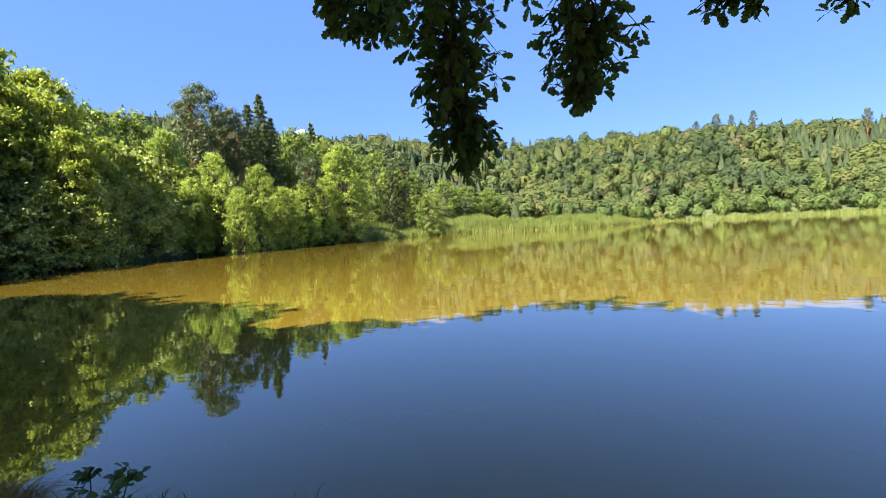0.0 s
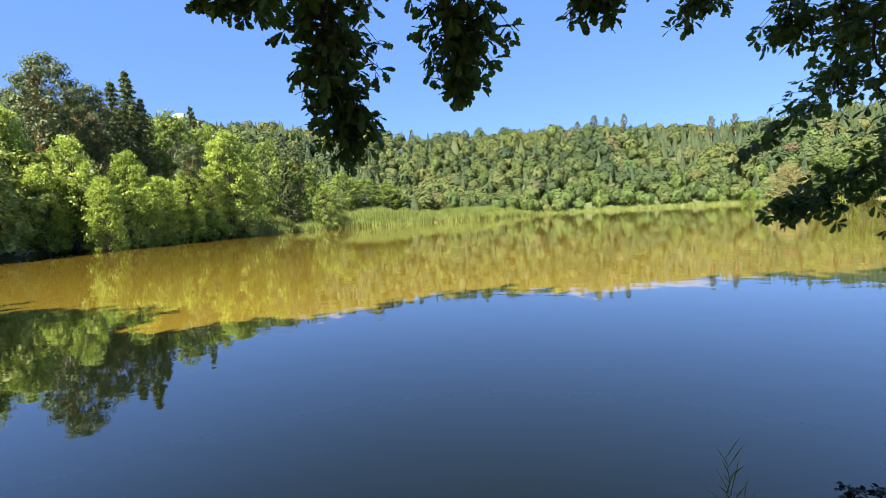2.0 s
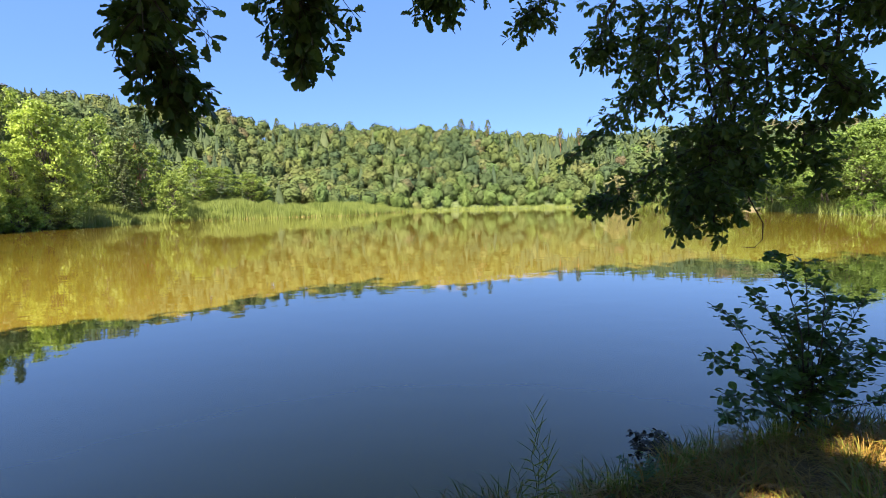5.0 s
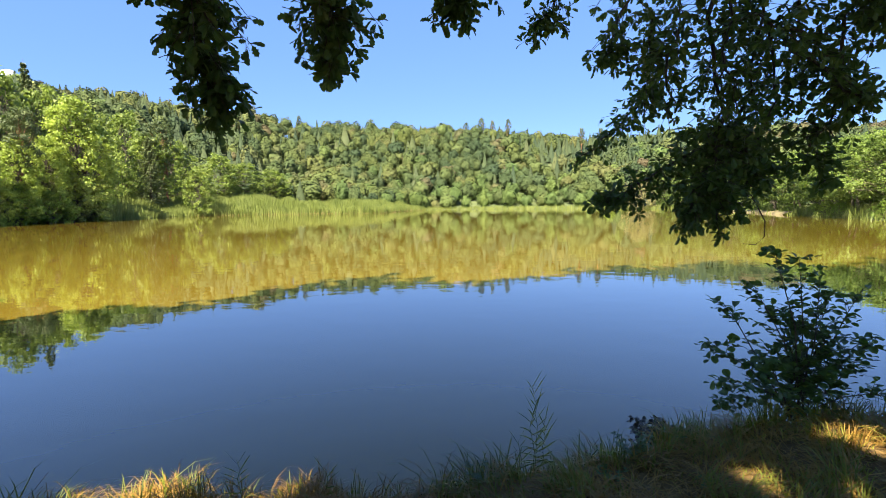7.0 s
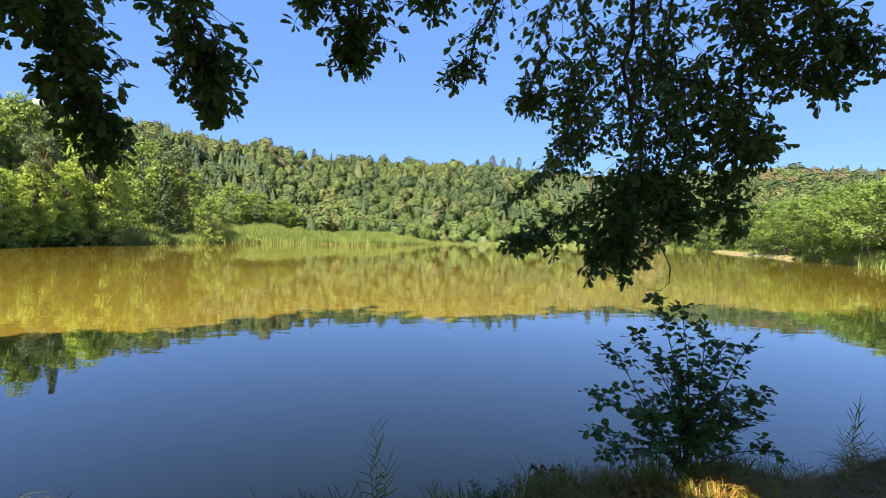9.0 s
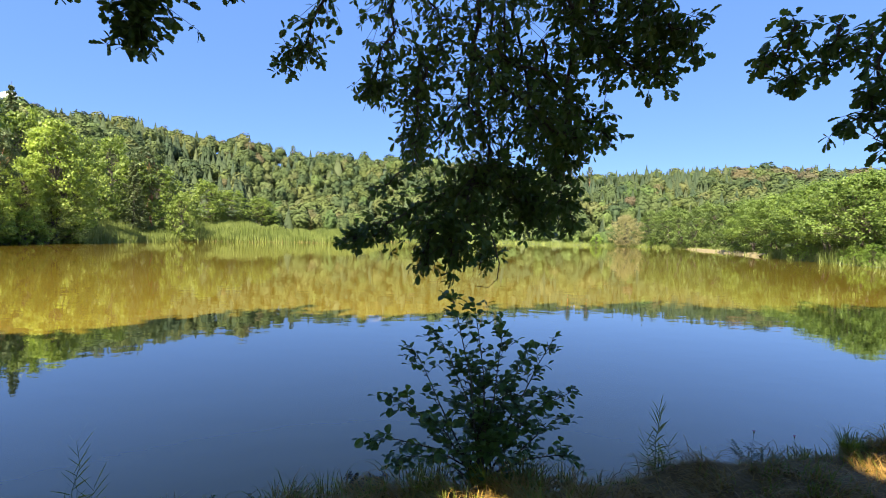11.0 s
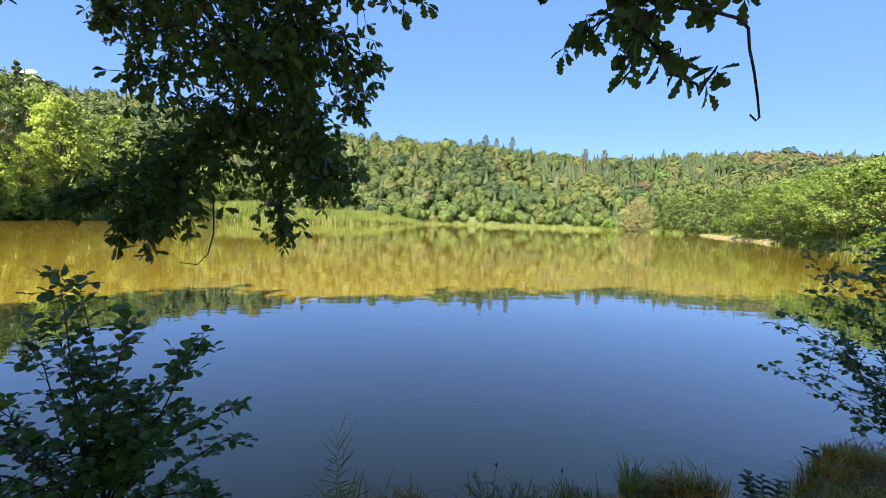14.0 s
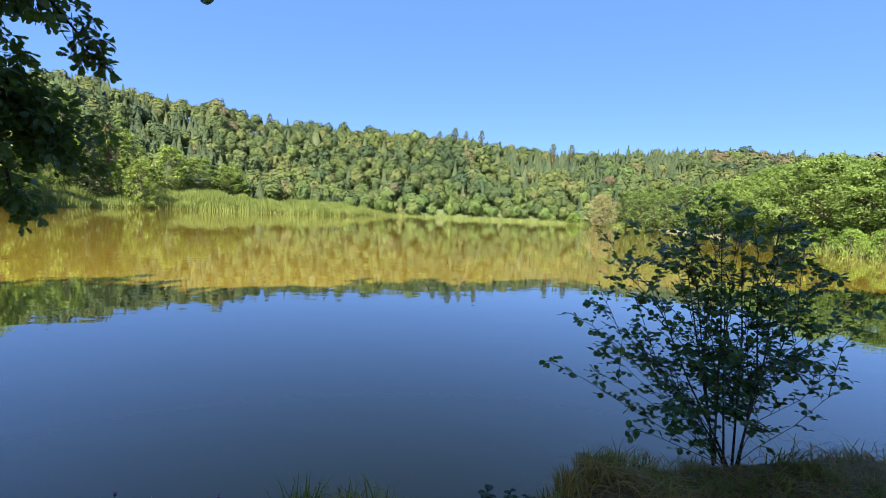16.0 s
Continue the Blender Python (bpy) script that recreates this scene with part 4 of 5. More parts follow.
    OC = [([(7.02, 4.1, 3.85), (6.55, 4.1, 3.45), (6.24, 4.1, 3.30), (6.10, 4.1, 3.22)], (0.17, 0.15, 0.11, 0.05), 40),
          ([(6.72, 3.9, 3.75), (6.63, 3.9, 3.24), (6.51, 3.9, 3.04), (6.33, 3.9, 2.86)], (0.13, 0.13, 0.16, 0.09), 44),
          ([(6.57, 3.8, 3.20), (6.62, 3.8, 2.94), (6.50, 3.8, 2.71)], (0.12, 0.12, 0.06), 20),
          ([(6.62, 3.6, 3.5), (6.59, 3.6, 3.12), (6.67, 3.6, 2.96), (6.89, 3.6, 2.97)], (0.13, 0.12, 0.12, 0.06), 34),
          ([(6.53, 3.6, 2.88), (6.56, 3.6, 2.75), (6.64, 3.6, 2.65), (6.78, 3.6, 2.69)], (0.03, 0.04, 0.07, 0.05), 11),
          ([(6.63, 3.4, 3.4), (6.78, 3.4, 3.13)], (0.13, 0.1), 14), ([(5.65, 4.4, 3.8), (5.68, 4.4, 3.5)], (0.12, 0.08), 10), ([(6.15, 4.0, 3.6), (6.05, 4.0, 3.38), (5.92, 4.0, 3.34)], (0.16, 0.13, 0.07), 24), ([(6.42, 4.0, 3.6), (6.38, 4.0, 3.38)], (0.13, 0.09), 14)]
    for path, radii, tufts in OA:
        bough(s, path, [1.15 * r for r in radii], int(tufts * 1.4), (5, 8), 0.8)
    for path, radii, tufts in OB:
        bough(s, path, [1.12 * r for r in radii], int(tufts * 1.28), (4, 7), 1.1, 0.016)
    s.twig([(4.15, 5.3, 4.6), (4.18, 5.33, 4.2), (4.10, 5.35, 3.9), (4.17, 5.35, 3.6), (4.20, 5.35, 3.3), (4.31, 5.35, 3.0), (4.25, 5.35, 2.7)], 0.026, 0.012, 7)
    s.twig([(4.5, 5.2, 4.6), (4.47, 5.22, 4.2), (4.57, 5.25, 3.9), (4.50, 5.3, 3.4), (4.53, 5.3, 3.2), (4.42, 5.3, 3.0)], 0.017, 0.008, 6)
    for path, radii, tufts in OC:
        bough(s, path, radii, int(tufts * 1.0), (4, 7), 0.8)
    s.twig([(6.56, 3.42, 2.82), (6.60, 3.34, 2.78), (6.636, 3.30, 2.75), (6.665, 3.26, 2.72), (6.685, 3.25, 2.69), (6.705, 3.27, 2.64), (6.735, 3.29, 2.585), (6.770, 3.32, 2.52), (6.800, 3.35, 2.462), (6.79, 3.35, 2.452), (6.77, 3.35, 2.47)], 0.006, 0.003, 5)
    s.twig([(4.28, 4.85, 2.2), (4.34, 4.74, 1.97), (4.32, 4.71, 1.84), (4.25, 4.71, 1.77), (4.14, 4.71, 1.78)], 0.006, 0.003, 5)
    s.finish(oak, M_OAK, M_OAK_ONE, 260, "leaf")
    # the unseen high canopy, added to shade the bank; gaps cut for sun patches
    n = 15500
    d = unit(rng.normal(size=(n, 3)))
    lobes = np.array([(x + 0.5 * math.sin(y * 3), y, 7.4 + 0.8 * math.sin(x * 1.7 + y) - 0.25 * y) for x in np.arange(-16, 13, 2.1) for y in (-6.4, -4.4, -2.3, -0.2, 1.9)])
    weight = np.where(lobes[:, 1] > -1, 1.9, 1.0) * np.where(lobes[:, 0] > 5.5, 0.72, 1.0)
    c = lobes[rng.choice(len(lobes), n, p=weight / weight.sum())] + d * (rng.uniform(0.2, 1, n) ** 0.5 * 1.7)[:, None] * (1, 1, 0.7)
    size = rng.uniform(0.18, 0.42, n)
    to_sun = np.array(SUN_DIR)
    for wx, wy in [(9.21, 7.96), (0.67, 4.6), (1.99, 4.58), (-3.1, 4.1), (-4.18, 4.04), (-2.08, 4.15)] + [(-9 + 0.75 * k, 3.5 + 0.04 * k + 0.9 * (k % 3)) for k in range(22)] + [(6.2 + 0.6 * k, 5.7 + 0.09 * k + 0.8 * (k % 4)) for k in range(15)] + [(8.3, 5.1), (8.9, 5.3), (9.5, 5.4)]:      # unseen leaf clumps added sunward, blocking sun spots on near water and bank
        extra = np.array((wx, wy, 0)) + to_sun * rng.uniform(8.8, 10.2, (60, 1)) + rng.normal(size=(60, 3)) * 0.42
        c, d, size = np.concatenate([c, extra]), np.concatenate([d, unit(rng.normal(size=(60, 3)))]), np.concatenate([size, rng.uniform(0.2, 0.42, 60)])
    keep = np.ones(len(c), bool)
    # holes cut along the sun's ray, so that sun patches fall at these places
    for fx, fy, fr in ((4.02, 3.49, 0.13), (4.18, 3.42, 0.11), (3.36, 3.0, 0.10), (3.48, 2.93, 0.08), (3.72, 2.86, 0.08), (0.15, 3.02, 0.20), (0.5, 2.96, 0.12), (-0.2, 2.98, 0.12), (6.69, 3.84, 0.06), (6.85, 3.82, 0.06), (7.0, 3.82, 0.05)):
        rel = c - (fx, fy, 0.75)
        keep &= np.linalg.norm(rel - (rel @ to_sun)[:, None] * to_sun, axis=1) > fr + size * 0.35
    v, f = cards(c, unit(d + (0, 0, 0.8)), size, np.random.default_rng(59), 0.7)
    mesh_object("crown", v, f.reshape(len(c), -1, f.shape[1])[keep].reshape(-1, f.shape[1]), M_OAK, oak)["kind"] = "stuff"
    return oak


oak_tree()


def shrub(at, stems, rng, label, leaf_size, single, leaders=0, more=1.8, mats=None):
    """A many-stemmed shrub: stems as paths, side shoots, rounded leaves along each shoot."""
    ob = thing("alder_shrub", (0, 0, 0), label, "shrub", "bank shrubs")
    s = Spray("alder", leaf_size, rng)
    upright = []
    for i, (tip, shoots, reach) in enumerate(stems):
        tip = np.array(tip, float)
        foot = np.array(at) + (rng.normal() * 0.06, rng.normal() * 0.06, -0.05)
        if i >= leaders > 0:      # a side branch, leaving a leader below its tip
            lead = min(upright, key=lambda q: abs(along(q, 0.5)[0][0] - (0.4 * tip[0] + 0.6 * at[0])))
            foot, _ = along(lead, min(0.8, max(0.06, (tip[2] - at[2] - 0.55 * abs(tip[0] - at[0])) / (lead[-1][2] - at[2]))))
        mid = foot + (tip - foot) * 0.5 + (rng.normal() * 0.04, rng.normal() * 0.04, 0.08 if not leaders else 0.02)
        path = [foot, foot * 0.7 + mid * 0.3 + (0, 0, 0.02), mid, mid * 0.4 + tip * 0.6 + (0, 0, 0.02), tip]
        s.twig(path, (0.0095 if leaders else 0.008) if i < leaders or not leaders else 0.003, 0.0015, 5)
        upright.append(path)
        shoots = int(shoots * more)
        for k in range(shoots):
            t = 0.22 + 0.78 * (k + rng.uniform(0, 1)) / shoots
            p, d = along(path, min(t, 0.999))
            out = unit(rng.normal(size=3) * (1, 1, 0.35) + d * 0.9 + (0, 0, 0.12))
            ln = reach * (1.4 - 0.9 * t) * rng.uniform(0.5, 1.1)
            q = [p, p + out * ln * 0.5 + (0, 0, 0.01), p + out * ln + (0, 0, -0.02)]
            s.twig(q, 0.0025, 0.001, 3)
            count = max(3, int(ln / (0.55 * leaf_size)))
            for j in range(count):
                pp, dd = along(q, min(0.999, 0.15 + 0.85 * j / count))
                side = unit(np.cross(dd, (0, 0, 1))) * (1 if j % 2 else -1)
                ld = unit(side + dd * 0.7 + rng.normal(size=3) * 0.35 + (0, 0, -0.1))
                s.leaf(pp, ld, unit(np.array((0, 0, 1)) + rng.normal(size=3) * 0.4), leaf_size * rng.uniform(0.6, 1.15))
            s.leaf(q[-1], out, (0.1, 0.1, 1.0), leaf_size * 0.8)
        s.tuft(tip, tip - mid, 3)
    s.finish(ob, *(mats or (M_ALDER, M_ALDER_ONE)), single, "leaf")
    return ob


SHRUB_RNG = np.random.default_rng(53)
shrub((4.13, 4.02, 0.58), [((3.93, 4.06, 1.80), 20, 0.20), ((4.08, 4.0, 1.75), 18, 0.20), ((3.68, 4.2, 1.38), 16, 0.22), ((3.52, 4.1, 1.09), 15, 0.22), ((3.45, 3.80, 0.92), 13, 0.20), ((3.55, 4.0, 0.68), 11, 0.2),
                           ((4.62, 4.1, 1.46), 18, 0.18), ((4.78, 4.13, 1.12), 16, 0.17), ((4.74, 4.2, 0.92), 12, 0.2), ((4.76, 4.0, 0.72), 11, 0.2), ((4.48, 4.2, 1.34), 16, 0.24), ((4.28, 4.05, 1.55), 18, 0.22), ((3.84, 4.12, 1.52), 17, 0.22),
                           ((4.42, 3.95, 0.98), 14, 0.26), ((3.82, 3.9, 1.02), 14, 0.26), ((4.58, 3.95, 1.12), 14, 0.24), ((4.15, 4.05, 1.25), 16, 0.26), ((4.36, 4.02, 1.15), 16, 0.26), ((4.0, 4.1, 1.3), 15, 0.24), ((4.2, 4.1, 0.92), 14, 0.26)],
      SHRUB_RNG, "dark green young alder shrub growing from the grassy bank", 0.061, 240, 0, 1.12)
TALL = [((9.30, 5.3, 2.24), 9, 0.2), ((9.48, 5.35, 2.10), 9, 0.2), ((9.05, 5.3, 1.98), 9, 0.2), ((9.72, 5.3, 1.95), 9, 0.2), ((8.85, 5.25, 1.62), 8, 0.2), ((8.75, 5.25, 1.25), 7, 0.2), ((9.15, 5.3, 1.8), 9, 0.2), ((9.55, 5.25, 1.75), 9, 0.2), ((9.38, 5.3, 1.6), 8, 0.2), ((8.20, 5.25, 1.12), 9, 0.13), ((10.28, 5.3, 0.98), 7, 0.12), ((10.40, 5.25, 1.56), 8, 0.16)]
for k in range(84):
    z = 0.80 + 1.40 * (k + SHRUB_RNG.uniform(0, 1)) / 84
    w = float(np.interp(z, [0.8, 1.1, 1.4, 1.75, 2.0, 2.2], [0.75, 0.92, 0.97, 1.0, 0.75, 0.3]))
    u = 2 * ((k * 0.618) % 1.0) - 1
    TALL.append(((9.38 + u * w * (1.0 if u < 0 else 0.92 if z > 1.5 else 0.72), 5.28 + SHRUB_RNG.normal() * 0.18, z), 7, 0.19))
shrub((9.46, 5.22, 0.46), TALL, SHRUB_RNG, "tall thin-stemmed alder shrub beside the water", 0.048, 240, 9, 1.2)
# dark leaves modelled in place of the shrub's dark reflection in the water
M_REFLECTED = foliage("withered_leaves", (0.030, 0.024, 0.010), (0.060, 0.050, 0.020), 0.15)
M_REFLECTED_ONE = foliage("withered_leaf", (0.030, 0.024, 0.010), (0.060, 0.050, 0.020), 0.15, objects=True)
shrub((3.40, 4.14, 0.22), [((3.20 + 0.05 * (k % 6), 4.58 + 0.05 * (k % 3), 0.08 + 0.05 * (k // 3)), 6, 0.09) for k in range(13)], SHRUB_RNG, "dark brown leaf shapes standing in for a shrub's reflection in the water", 0.042, 60, 0, 1.2, (M_REFLECTED, M_REFLECTED_ONE))
shrub((-1.5, 2.3, 0.5), [((-1.28, 2.4, 1.08), 6, 0.12), ((-1.5, 2.42, 0.98), 5, 0.12), ((-1.75, 2.42, 0.98), 6, 0.12)], SHRUB_RNG, "small leafy alder sprig at the bank's edge", 0.06, 20)


# ---- grass of the bank ----
def curved_blades(x, y, z, height, width, lean, rng, ang=None):
    """Arching blades of four triangles."""
    n = len(x)
    ang = rng.uniform(0, 2 * math.pi, n) if ang is None else ang
    out = np.stack([np.cos(ang), np.sin(ang), np.zeros(n)], 1)
    side = np.stack([-np.sin(ang), np.cos(ang), np.zeros(n)], 1) * (width / 2)[:, None]
    foot = np.stack([x, y, z], 1)
    up = np.array((0, 0, 1.0))
    h, b = height[:, None], (lean * height)[:, None]
    sag = np.clip(lean - 0.9, 0, 2)[:, None]
    p1 = foot + up * h * 0.55 + out * b * 0.28
    p2 = foot + up * h * (0.92 - 0.12 * sag) + out * b * 0.68
    p3 = foot + up * h * (1.0 - 0.42 * sag) + out * b * 1.1
    v = np.stack([foot - side, foot + side, p1 + side * 0.9, p1 - side * 0.9, p2 + side * 0.6, p2 - side * 0.6, p3], 1).reshape(-1, 3)
    k = (np.arange(n) * 7)[:, None]
    f = np.concatenate([k + (0, 1, 2), k + (0, 2, 3), k + (3, 2, 4), k + (3, 4, 5), k + (5, 4, 6)], 0)
    return v, f


def build_grass():
    rng = np.random.default_rng(61)
    n = 330000
    x, y = rng.uniform(-3.0, 12.5, n), rng.uniform(0.9, 6.2, n)
    d = shore_distance(x, y)
    bare = np.exp(-(((x - 6.58) / 0.14) ** 2 + ((y - 3.92 - 0.3 * (x - 6.58)) / 0.22) ** 2))
    keep = (d > 0.02) & (d < 1.9) & (rng.uniform(0, 1, n) < np.clip(1.25 - d * 0.40, 0.3, 1) * (1 - 0.96 * bare))
    x, y, d = x[keep], y[keep], d[keep]
    tuft = np.array([noise.noise(Vector((a * 4.2, b * 4.2, 0))) + 0.5 * noise.noise(Vector((a * 11, b * 11, 4))) for a, b in zip(x, y)])
    dry = np.array([noise.noise(Vector((a * 1.5, b * 1.5, 9))) + 0.4 * noise.noise(Vector((a * 5, b * 5, 2))) for a, b in zip(x, y)])
    z = land(x, y) - 0.02
    h = np.clip(0.06 + 0.03 * np.clip(1 - d / 0.5, 0, 1) + 0.20 * tuft + 0.03 * rng.normal(size=len(x)), 0.02, 0.26)
    h *= np.where(x > 4.8, 0.72, 1.0)
    hay = rng.uniform(0, 1, len(x)) < np.clip(0.62 + 0.9 * dry + np.where(x > 4.8, 0.1, 0.0), 0.15, 0.95)
    keep = rng.uniform(0, 1, len(x)) < np.where(h > 0.04, 1.0, 0.7)
    g = ~hay & keep
    hay &= keep
    swirl = 2.2 * np.sin(1.9 * x + 0.7) + 1.6 * np.sin(2.7 * y + 1.1 * x)
    v, f = curved_blades(x[g], y[g], z[g], h[g], rng.uniform(0.004, 0.0095, g.sum()), rng.uniform(0.25, 1.7, g.sum()), rng, swirl[g] + rng.normal(size=g.sum()) * 1.2)
    tagged(mesh_object("bank_grass", v, f, M_GRASS), "rough green grass on the lake bank", "grass", kind="stuff")
    v, f = curved_blades(x[hay], y[hay], z[hay], h[hay] * 0.6 + 0.015, rng.uniform(0.004, 0.0085, hay.sum()), rng.uniform(1.0, 3.0, hay.sum()), rng, swirl[hay] + rng.normal(size=hay.sum()) * 0.9)
    tagged(mesh_object("dry_grass", v, f, M_HAY), "dry straw-coloured grass matted over the bank", "grass", kind="stuff")
    # long straws lying on top
    m = rng.permutation(np.flatnonzero(hay))[:4500]
    v, f = curved_blades(x[m], y[m], z[m] + 0.05 + 0.5 * h[m], rng.uniform(0.05, 0.09, len(m)), rng.uniform(0.003, 0.006, len(m)), rng.uniform(2.0, 2.9, len(m)), rng)
    tagged(mesh_object("loose_straw", v, f, M_HAY), "long loose dry straws lying over the grass", "straw", kind="stuff")


def grass_tuft(x, y, high, count, rng, mat, label):
    """One upright clump of long blades."""
    ob = thing("grass_tuft", (x, y, land_z(x, y) - 0.02), label, "grass tuft", "grass tufts")
    a, r = rng.uniform(0, 2 * math.pi, count), 0.07 * rng.uniform(0, 1, count) ** 0.5
    v, f = curved_blades(r * np.cos(a), r * np.sin(a), np.zeros(count), high * rng.uniform(0.5, 1.1, count), rng.uniform(0.003, 0.006, count), rng.uniform(0.1, 0.9, count), rng, a + rng.normal(size=count) * 0.6)
    mesh_object("tussock", v, f, mat, ob)["kind"] = "stuff"
    return ob


def reed_stalk(at, height, rng, label):
    """A thin stem with short stiff blades in two ranks: spreading below, steep towards the tip."""
    ob = thing("reed_stalk", at, label, "reed", "reed stalks")
    stem = Pile()
    tip = (rng.normal() * 0.025, rng.normal() * 0.015, height)
    path = limb_path((0, 0, -0.05), tip, rng, 0, 6)
    stem.add(*tube(path, np.linspace(0.0028, 0.0008, 6), 5))
    stem.build("stem", M_GRASS, ob)
    turn = rng.uniform(-0.5, 0.5)
    count = int(5 + height * 30)
    for k in range(count):
        t = (k + 0.8) / count
        p, _ = along(path, min(0.99, 0.2 + 0.79 * t))
        ang = turn + (k % 2) * math.pi + rng.uniform(-0.6, 0.6)
        out = np.array([math.cos(ang), math.sin(ang), 0])
        ln = rng.uniform(0.055, 0.10) * (1.2 - 0.45 * t)
        rise = 0.15 + 1.9 * t * t + rng.uniform(-0.15, 0.25)
        side = np.array([-math.sin(ang), math.cos(ang), 0]) * 0.002 + np.array((0, 0, 0.0035))
        pts = [p, p + out * ln * 0.5 + (0, 0, ln * 0.5 * rise), p + out * ln + (0, 0, ln * (rise - 0.08))]
        v = np.array([pts[0] - side * 0.5, pts[0] + side * 0.5, pts[1] + side, pts[1] - side, pts[2]])
        mesh_object("blade", v, np.array([(0, 1, 2), (0, 2, 3), (3, 2, 4)]), M_GRASS, ob)
    return ob


def weed(x, y, high, leaf, count, rng, label, spread=0.10, mats=None):
    """A small broad-leaved herb: a few stems with leaves in pairs."""
    ob = thing("weed", (x, y, land_z(x, y) - 0.02), label, "weed", "bank weeds")
    s = Spray("alder", leaf, rng)
    for k in range(count):
        a = rng.uniform(0, 2 * math.pi)
        tip = np.array((spread * math.cos(a), spread * math.sin(a), high * rng.uniform(0.6, 1.05)))
        path = [np.zeros(3), tip * (0.4, 0.4, 0.6), tip]
        s.twig(path, 0.0022, 0.0012, 4)
        for j in range(max(3, int(high / (leaf * 0.55)))):
            p, d = along(path, min(0.99, 0.3 + 0.7 * j / max(3, int(high / (leaf * 0.55)))))
            q = a + 1.6 * j
            for sg in (1, -1):
                s.leaf(p, (sg * math.cos(q), sg * math.sin(q), 0.25), (0.1 * sg, 0.1, 1), leaf * rng.uniform(0.6, 1.1))
    s.finish(ob, *(mats or (M_ALDER, M_ALDER_ONE)), min(24, len(s.at) // 2), "leaf", M_STEM)
    return ob


def flower(x, y, high, rng):
    """A wiry stalk with a small knapweed-like head."""
    ob = thing("wild_flower", (x, y, land_z(x, y) - 0.02), "thin dark stalk with a small pink flower head", "flower", "bank flowers")
    p = Pile()
    tip = np.array((rng.normal() * 0.03, rng.normal() * 0.02, high))
    p.add(*tube([np.zeros(3), tip * (0.2, 0.2, 0.5), tip], [0.0018, 0.0014, 0.001], 4))
    p.build("stalk", M_STEM, ob)
    v, f = BALL
    h = Pile()
    h.add(v * (0.006, 0.006, 0.008) + tip, f)
    h.build("calyx", M_STEM, ob, smooth=True)
    a = np.linspace(0, 2 * math.pi, 16, endpoint=False)
    vs, fs = [], []
    for q in a:
        o, w = np.array((math.cos(q), math.sin(q), 0)), np.array((-math.sin(q), math.cos(q), 0)) * 0.0014
        vs += [tip + (0, 0, 0.006) - w, tip + (0, 0, 0.006) + w, tip + o * 0.011 + (0, 0, 0.013) + w, tip + o * 0.011 + (0, 0, 0.013) - w]
        fs.append(np.arange(4) + len(vs) - 4)
    mesh_object("petals", np.array(vs), np.array(fs), M_PETAL, ob, "pink petals")
    return ob


M_WEED = foliage("dark_weed_leaves", (0.030, 0.048, 0.012), (0.060, 0.085, 0.020), 0.15, 0.6)
M_WEED_ONE = foliage("dark_weed_leaf", (0.030, 0.048, 0.012), (0.060, 0.085, 0.020), 0.15, 0.6, objects=True)
M_STEM = plain("herb_stem_green", (0.04, 0.06, 0.02), (0.07, 0.09, 0.03), 30)
M_PETAL = plain("pink_petals", (0.45, 0.10, 0.22), (0.60, 0.20, 0.32), 60)
build_grass()
STALK_RNG = np.random.default_rng(71)
for x, y, h in ((2.06, 3.26, 0.56), (2.11, 3.28, 0.34), (2.03, 3.29, 0.28), (2.09, 3.25, 0.40), (5.31, 4.02, 0.48), (5.36, 4.04, 0.40), (5.28, 4.04, 0.30), (5.40, 4.06, 0.24), (0.95, 3.06, 0.2), (0.5, 3.04, 0.24)):
    reed_stalk((x, y, land_z(x, y) - 0.02), h, STALK_RNG, "slim green reed stalk with narrow blades at the bank's edge")
TUFT_RNG = np.random.default_rng(73)
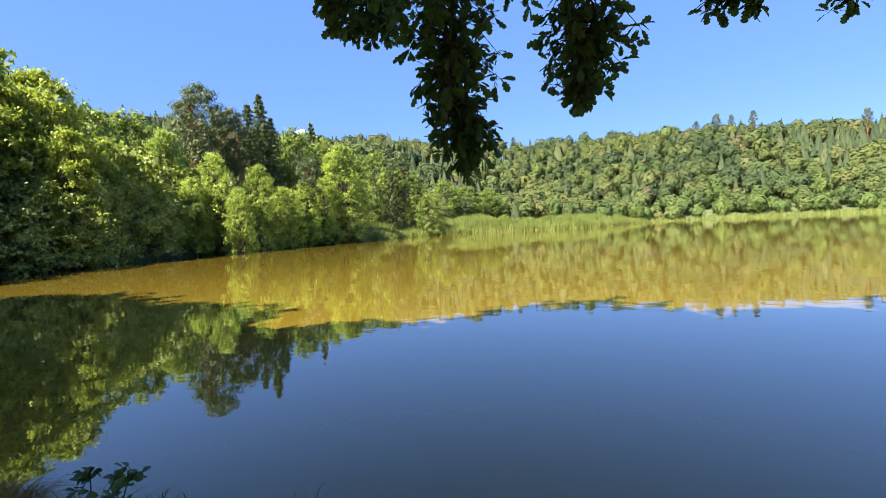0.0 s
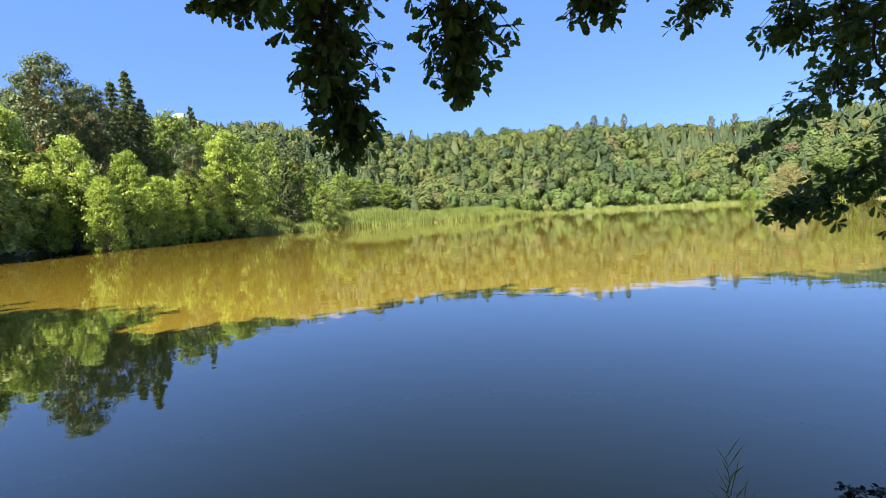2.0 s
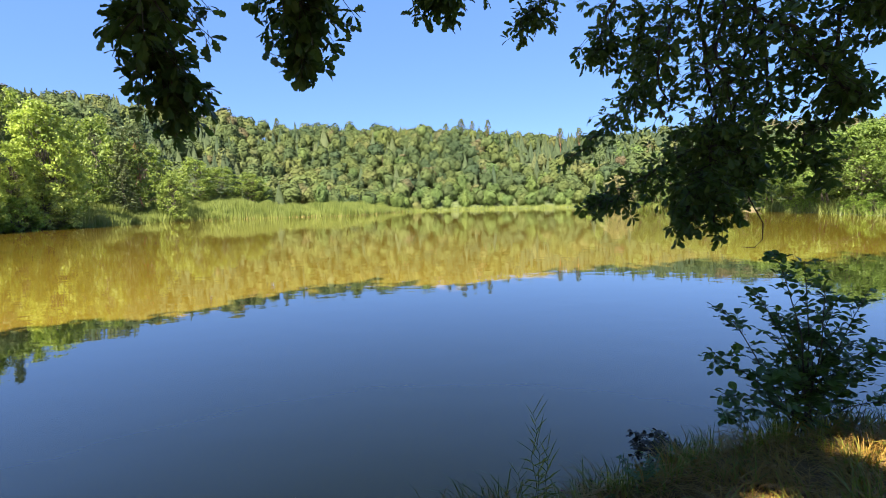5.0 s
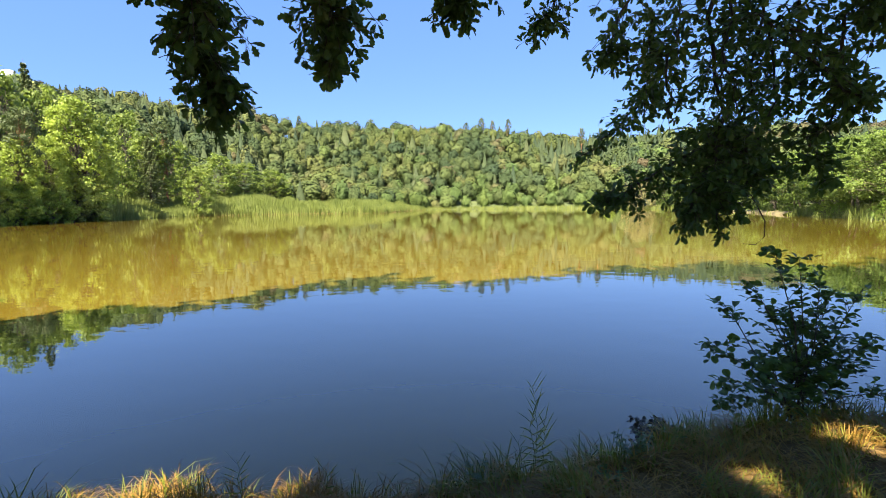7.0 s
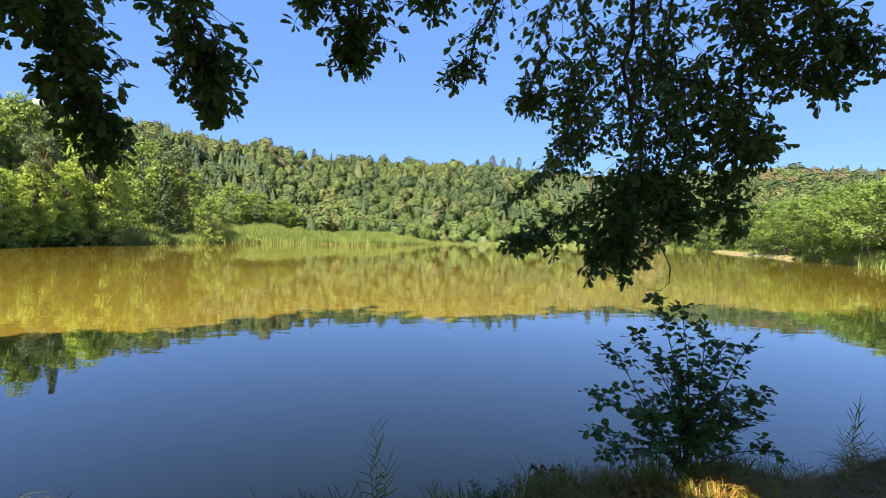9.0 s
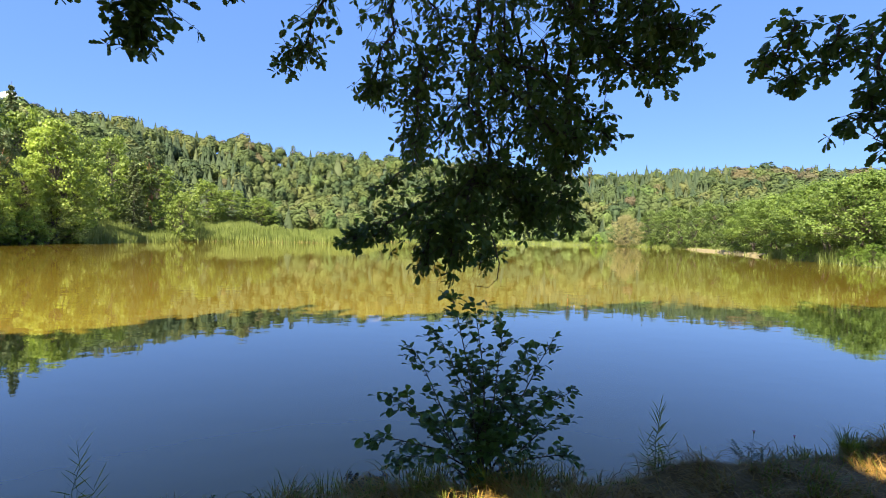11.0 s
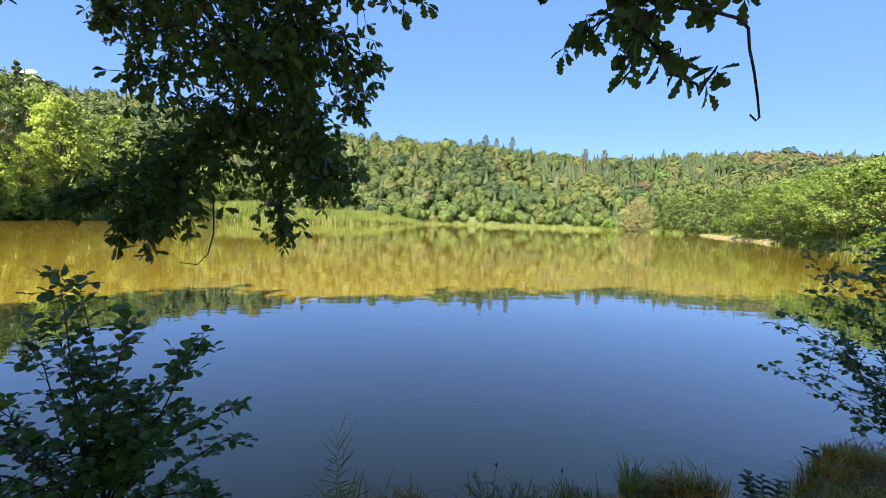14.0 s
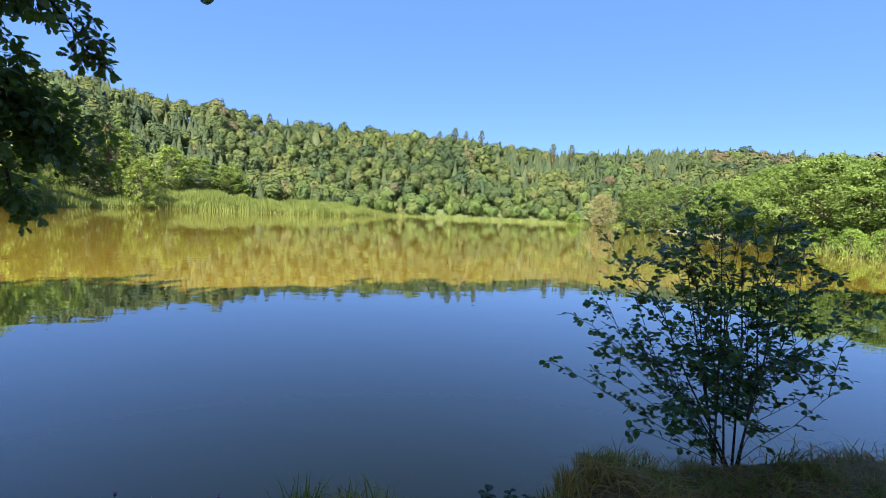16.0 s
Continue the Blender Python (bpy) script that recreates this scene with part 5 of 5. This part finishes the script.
for x, y, h, c in ((6.90, 4.30, 0.17, 130), (6.95, 4.36, 0.15, 110), (6.86, 4.24, 0.14, 90), (7.22, 4.38, 0.09, 120), (7.32, 4.36, 0.09, 110), (8.02, 4.62, 0.09, 130), (8.10, 4.70, 0.10, 130), (8.22, 4.74, 0.09, 130), (8.36, 4.78, 0.09, 130), (8.52, 4.84, 0.09, 120), (8.7, 4.88, 0.09, 110), (10.68, 5.40, 0.24, 140), (10.6, 5.36, 0.20, 110), (9.1, 5.05, 0.14, 70), (9.9, 5.2, 0.15, 70),
                   (2.6, 3.45, 0.16, 50), (2.42, 3.42, 0.14, 40), (2.95, 3.55, 0.17, 50), (3.2, 3.62, 0.18, 60), (4.7, 3.92, 0.17, 60), (1.6, 3.2, 0.14, 50), (1.3, 3.14, 0.16, 50), (1.05, 3.1, 0.14, 40), (0.75, 3.06, 0.12, 40), (0.2, 3.05, 0.16, 60), (-0.1, 3.0, 0.15, 50),
                   (5.7, 4.22, 0.14, 50), (6.1, 4.28, 0.14, 60), (6.3, 4.3, 0.14, 50), (6.55, 4.33, 0.14, 50), (4.95, 4.0, 0.15, 50), (3.75, 3.75, 0.16, 60), (3.85, 3.84, 0.21, 90), (7.45, 4.5, 0.15, 60), (7.7, 4.6, 0.15, 60)):
    grass_tuft(x, y, h, c, TUFT_RNG, M_GRASS, "upright clump of long green grass on the bank's edge")
for x, y, h, c in ((4.1, 3.5, 0.15, 70), (4.3, 3.55, 0.13, 60), (3.95, 3.42, 0.12, 60), (3.5, 3.1, 0.10, 60), (0.3, 2.98, 0.13, 60), (0.05, 2.95, 0.13, 60), (6.95, 3.9, 0.10, 40), (7.05, 4.30, 0.08, 110), (7.14, 4.30, 0.08, 110), (7.24, 4.30, 0.07, 100), (7.12, 4.18, 0.07, 100), (7.25, 4.2, 0.07, 100), (8.0, 4.56, 0.07, 110), (8.10, 4.62, 0.08, 110), (8.2, 4.66, 0.08, 110), (8.3, 4.70, 0.08, 110), (8.42, 4.72, 0.08, 110), (8.15, 4.52, 0.07, 100), (8.3, 4.56, 0.07, 100)):
    grass_tuft(x, y, h, c, TUFT_RNG, M_HAY, "yellowed clump of dry grass on the bank")
for x, y, h, leaf, c in ((2.69, 3.44, 0.16, 0.035, 5), (2.82, 3.5, 0.12, 0.03, 4), (2.5, 3.2, 0.08, 0.03, 6), (1.75, 3.15, 0.12, 0.025, 5), (3.08, 3.62, 0.14, 0.04, 4), (6.07, 4.22, 0.2, 0.022, 3), (6.2, 4.25, 0.14, 0.022, 3), (3.0, 3.1, 0.06, 0.03, 6), (7.55, 4.55, 0.12, 0.03, 4)):
    weed(x, y, h, leaf, c, TUFT_RNG, "small broad-leaved green weed among the bank grass")
for x, y, h, c in ((7.70, 4.50, 0.34, 6), (7.76, 4.53, 0.42, 6), (7.80, 4.56, 0.48, 6), (7.84, 4.60, 0.52, 6), (7.90, 4.66, 0.50, 5), (8.5, 4.98, 0.16, 5), (8.62, 5.02, 0.16, 4)):
    weed(x, y, h, 0.056, c, TUFT_RNG, "low dark weed with rounded leaves over the water's edge", 0.12, (M_WEED, M_WEED_ONE))
for x, y, h in ((2.26, 3.4, 0.13), (2.43, 3.43, 0.14), (6.12, 4.24, 0.26), (6.5, 4.3, 0.2), (7.3, 4.52, 0.2)):
    flower(x, y, h, TUFT_RNG)
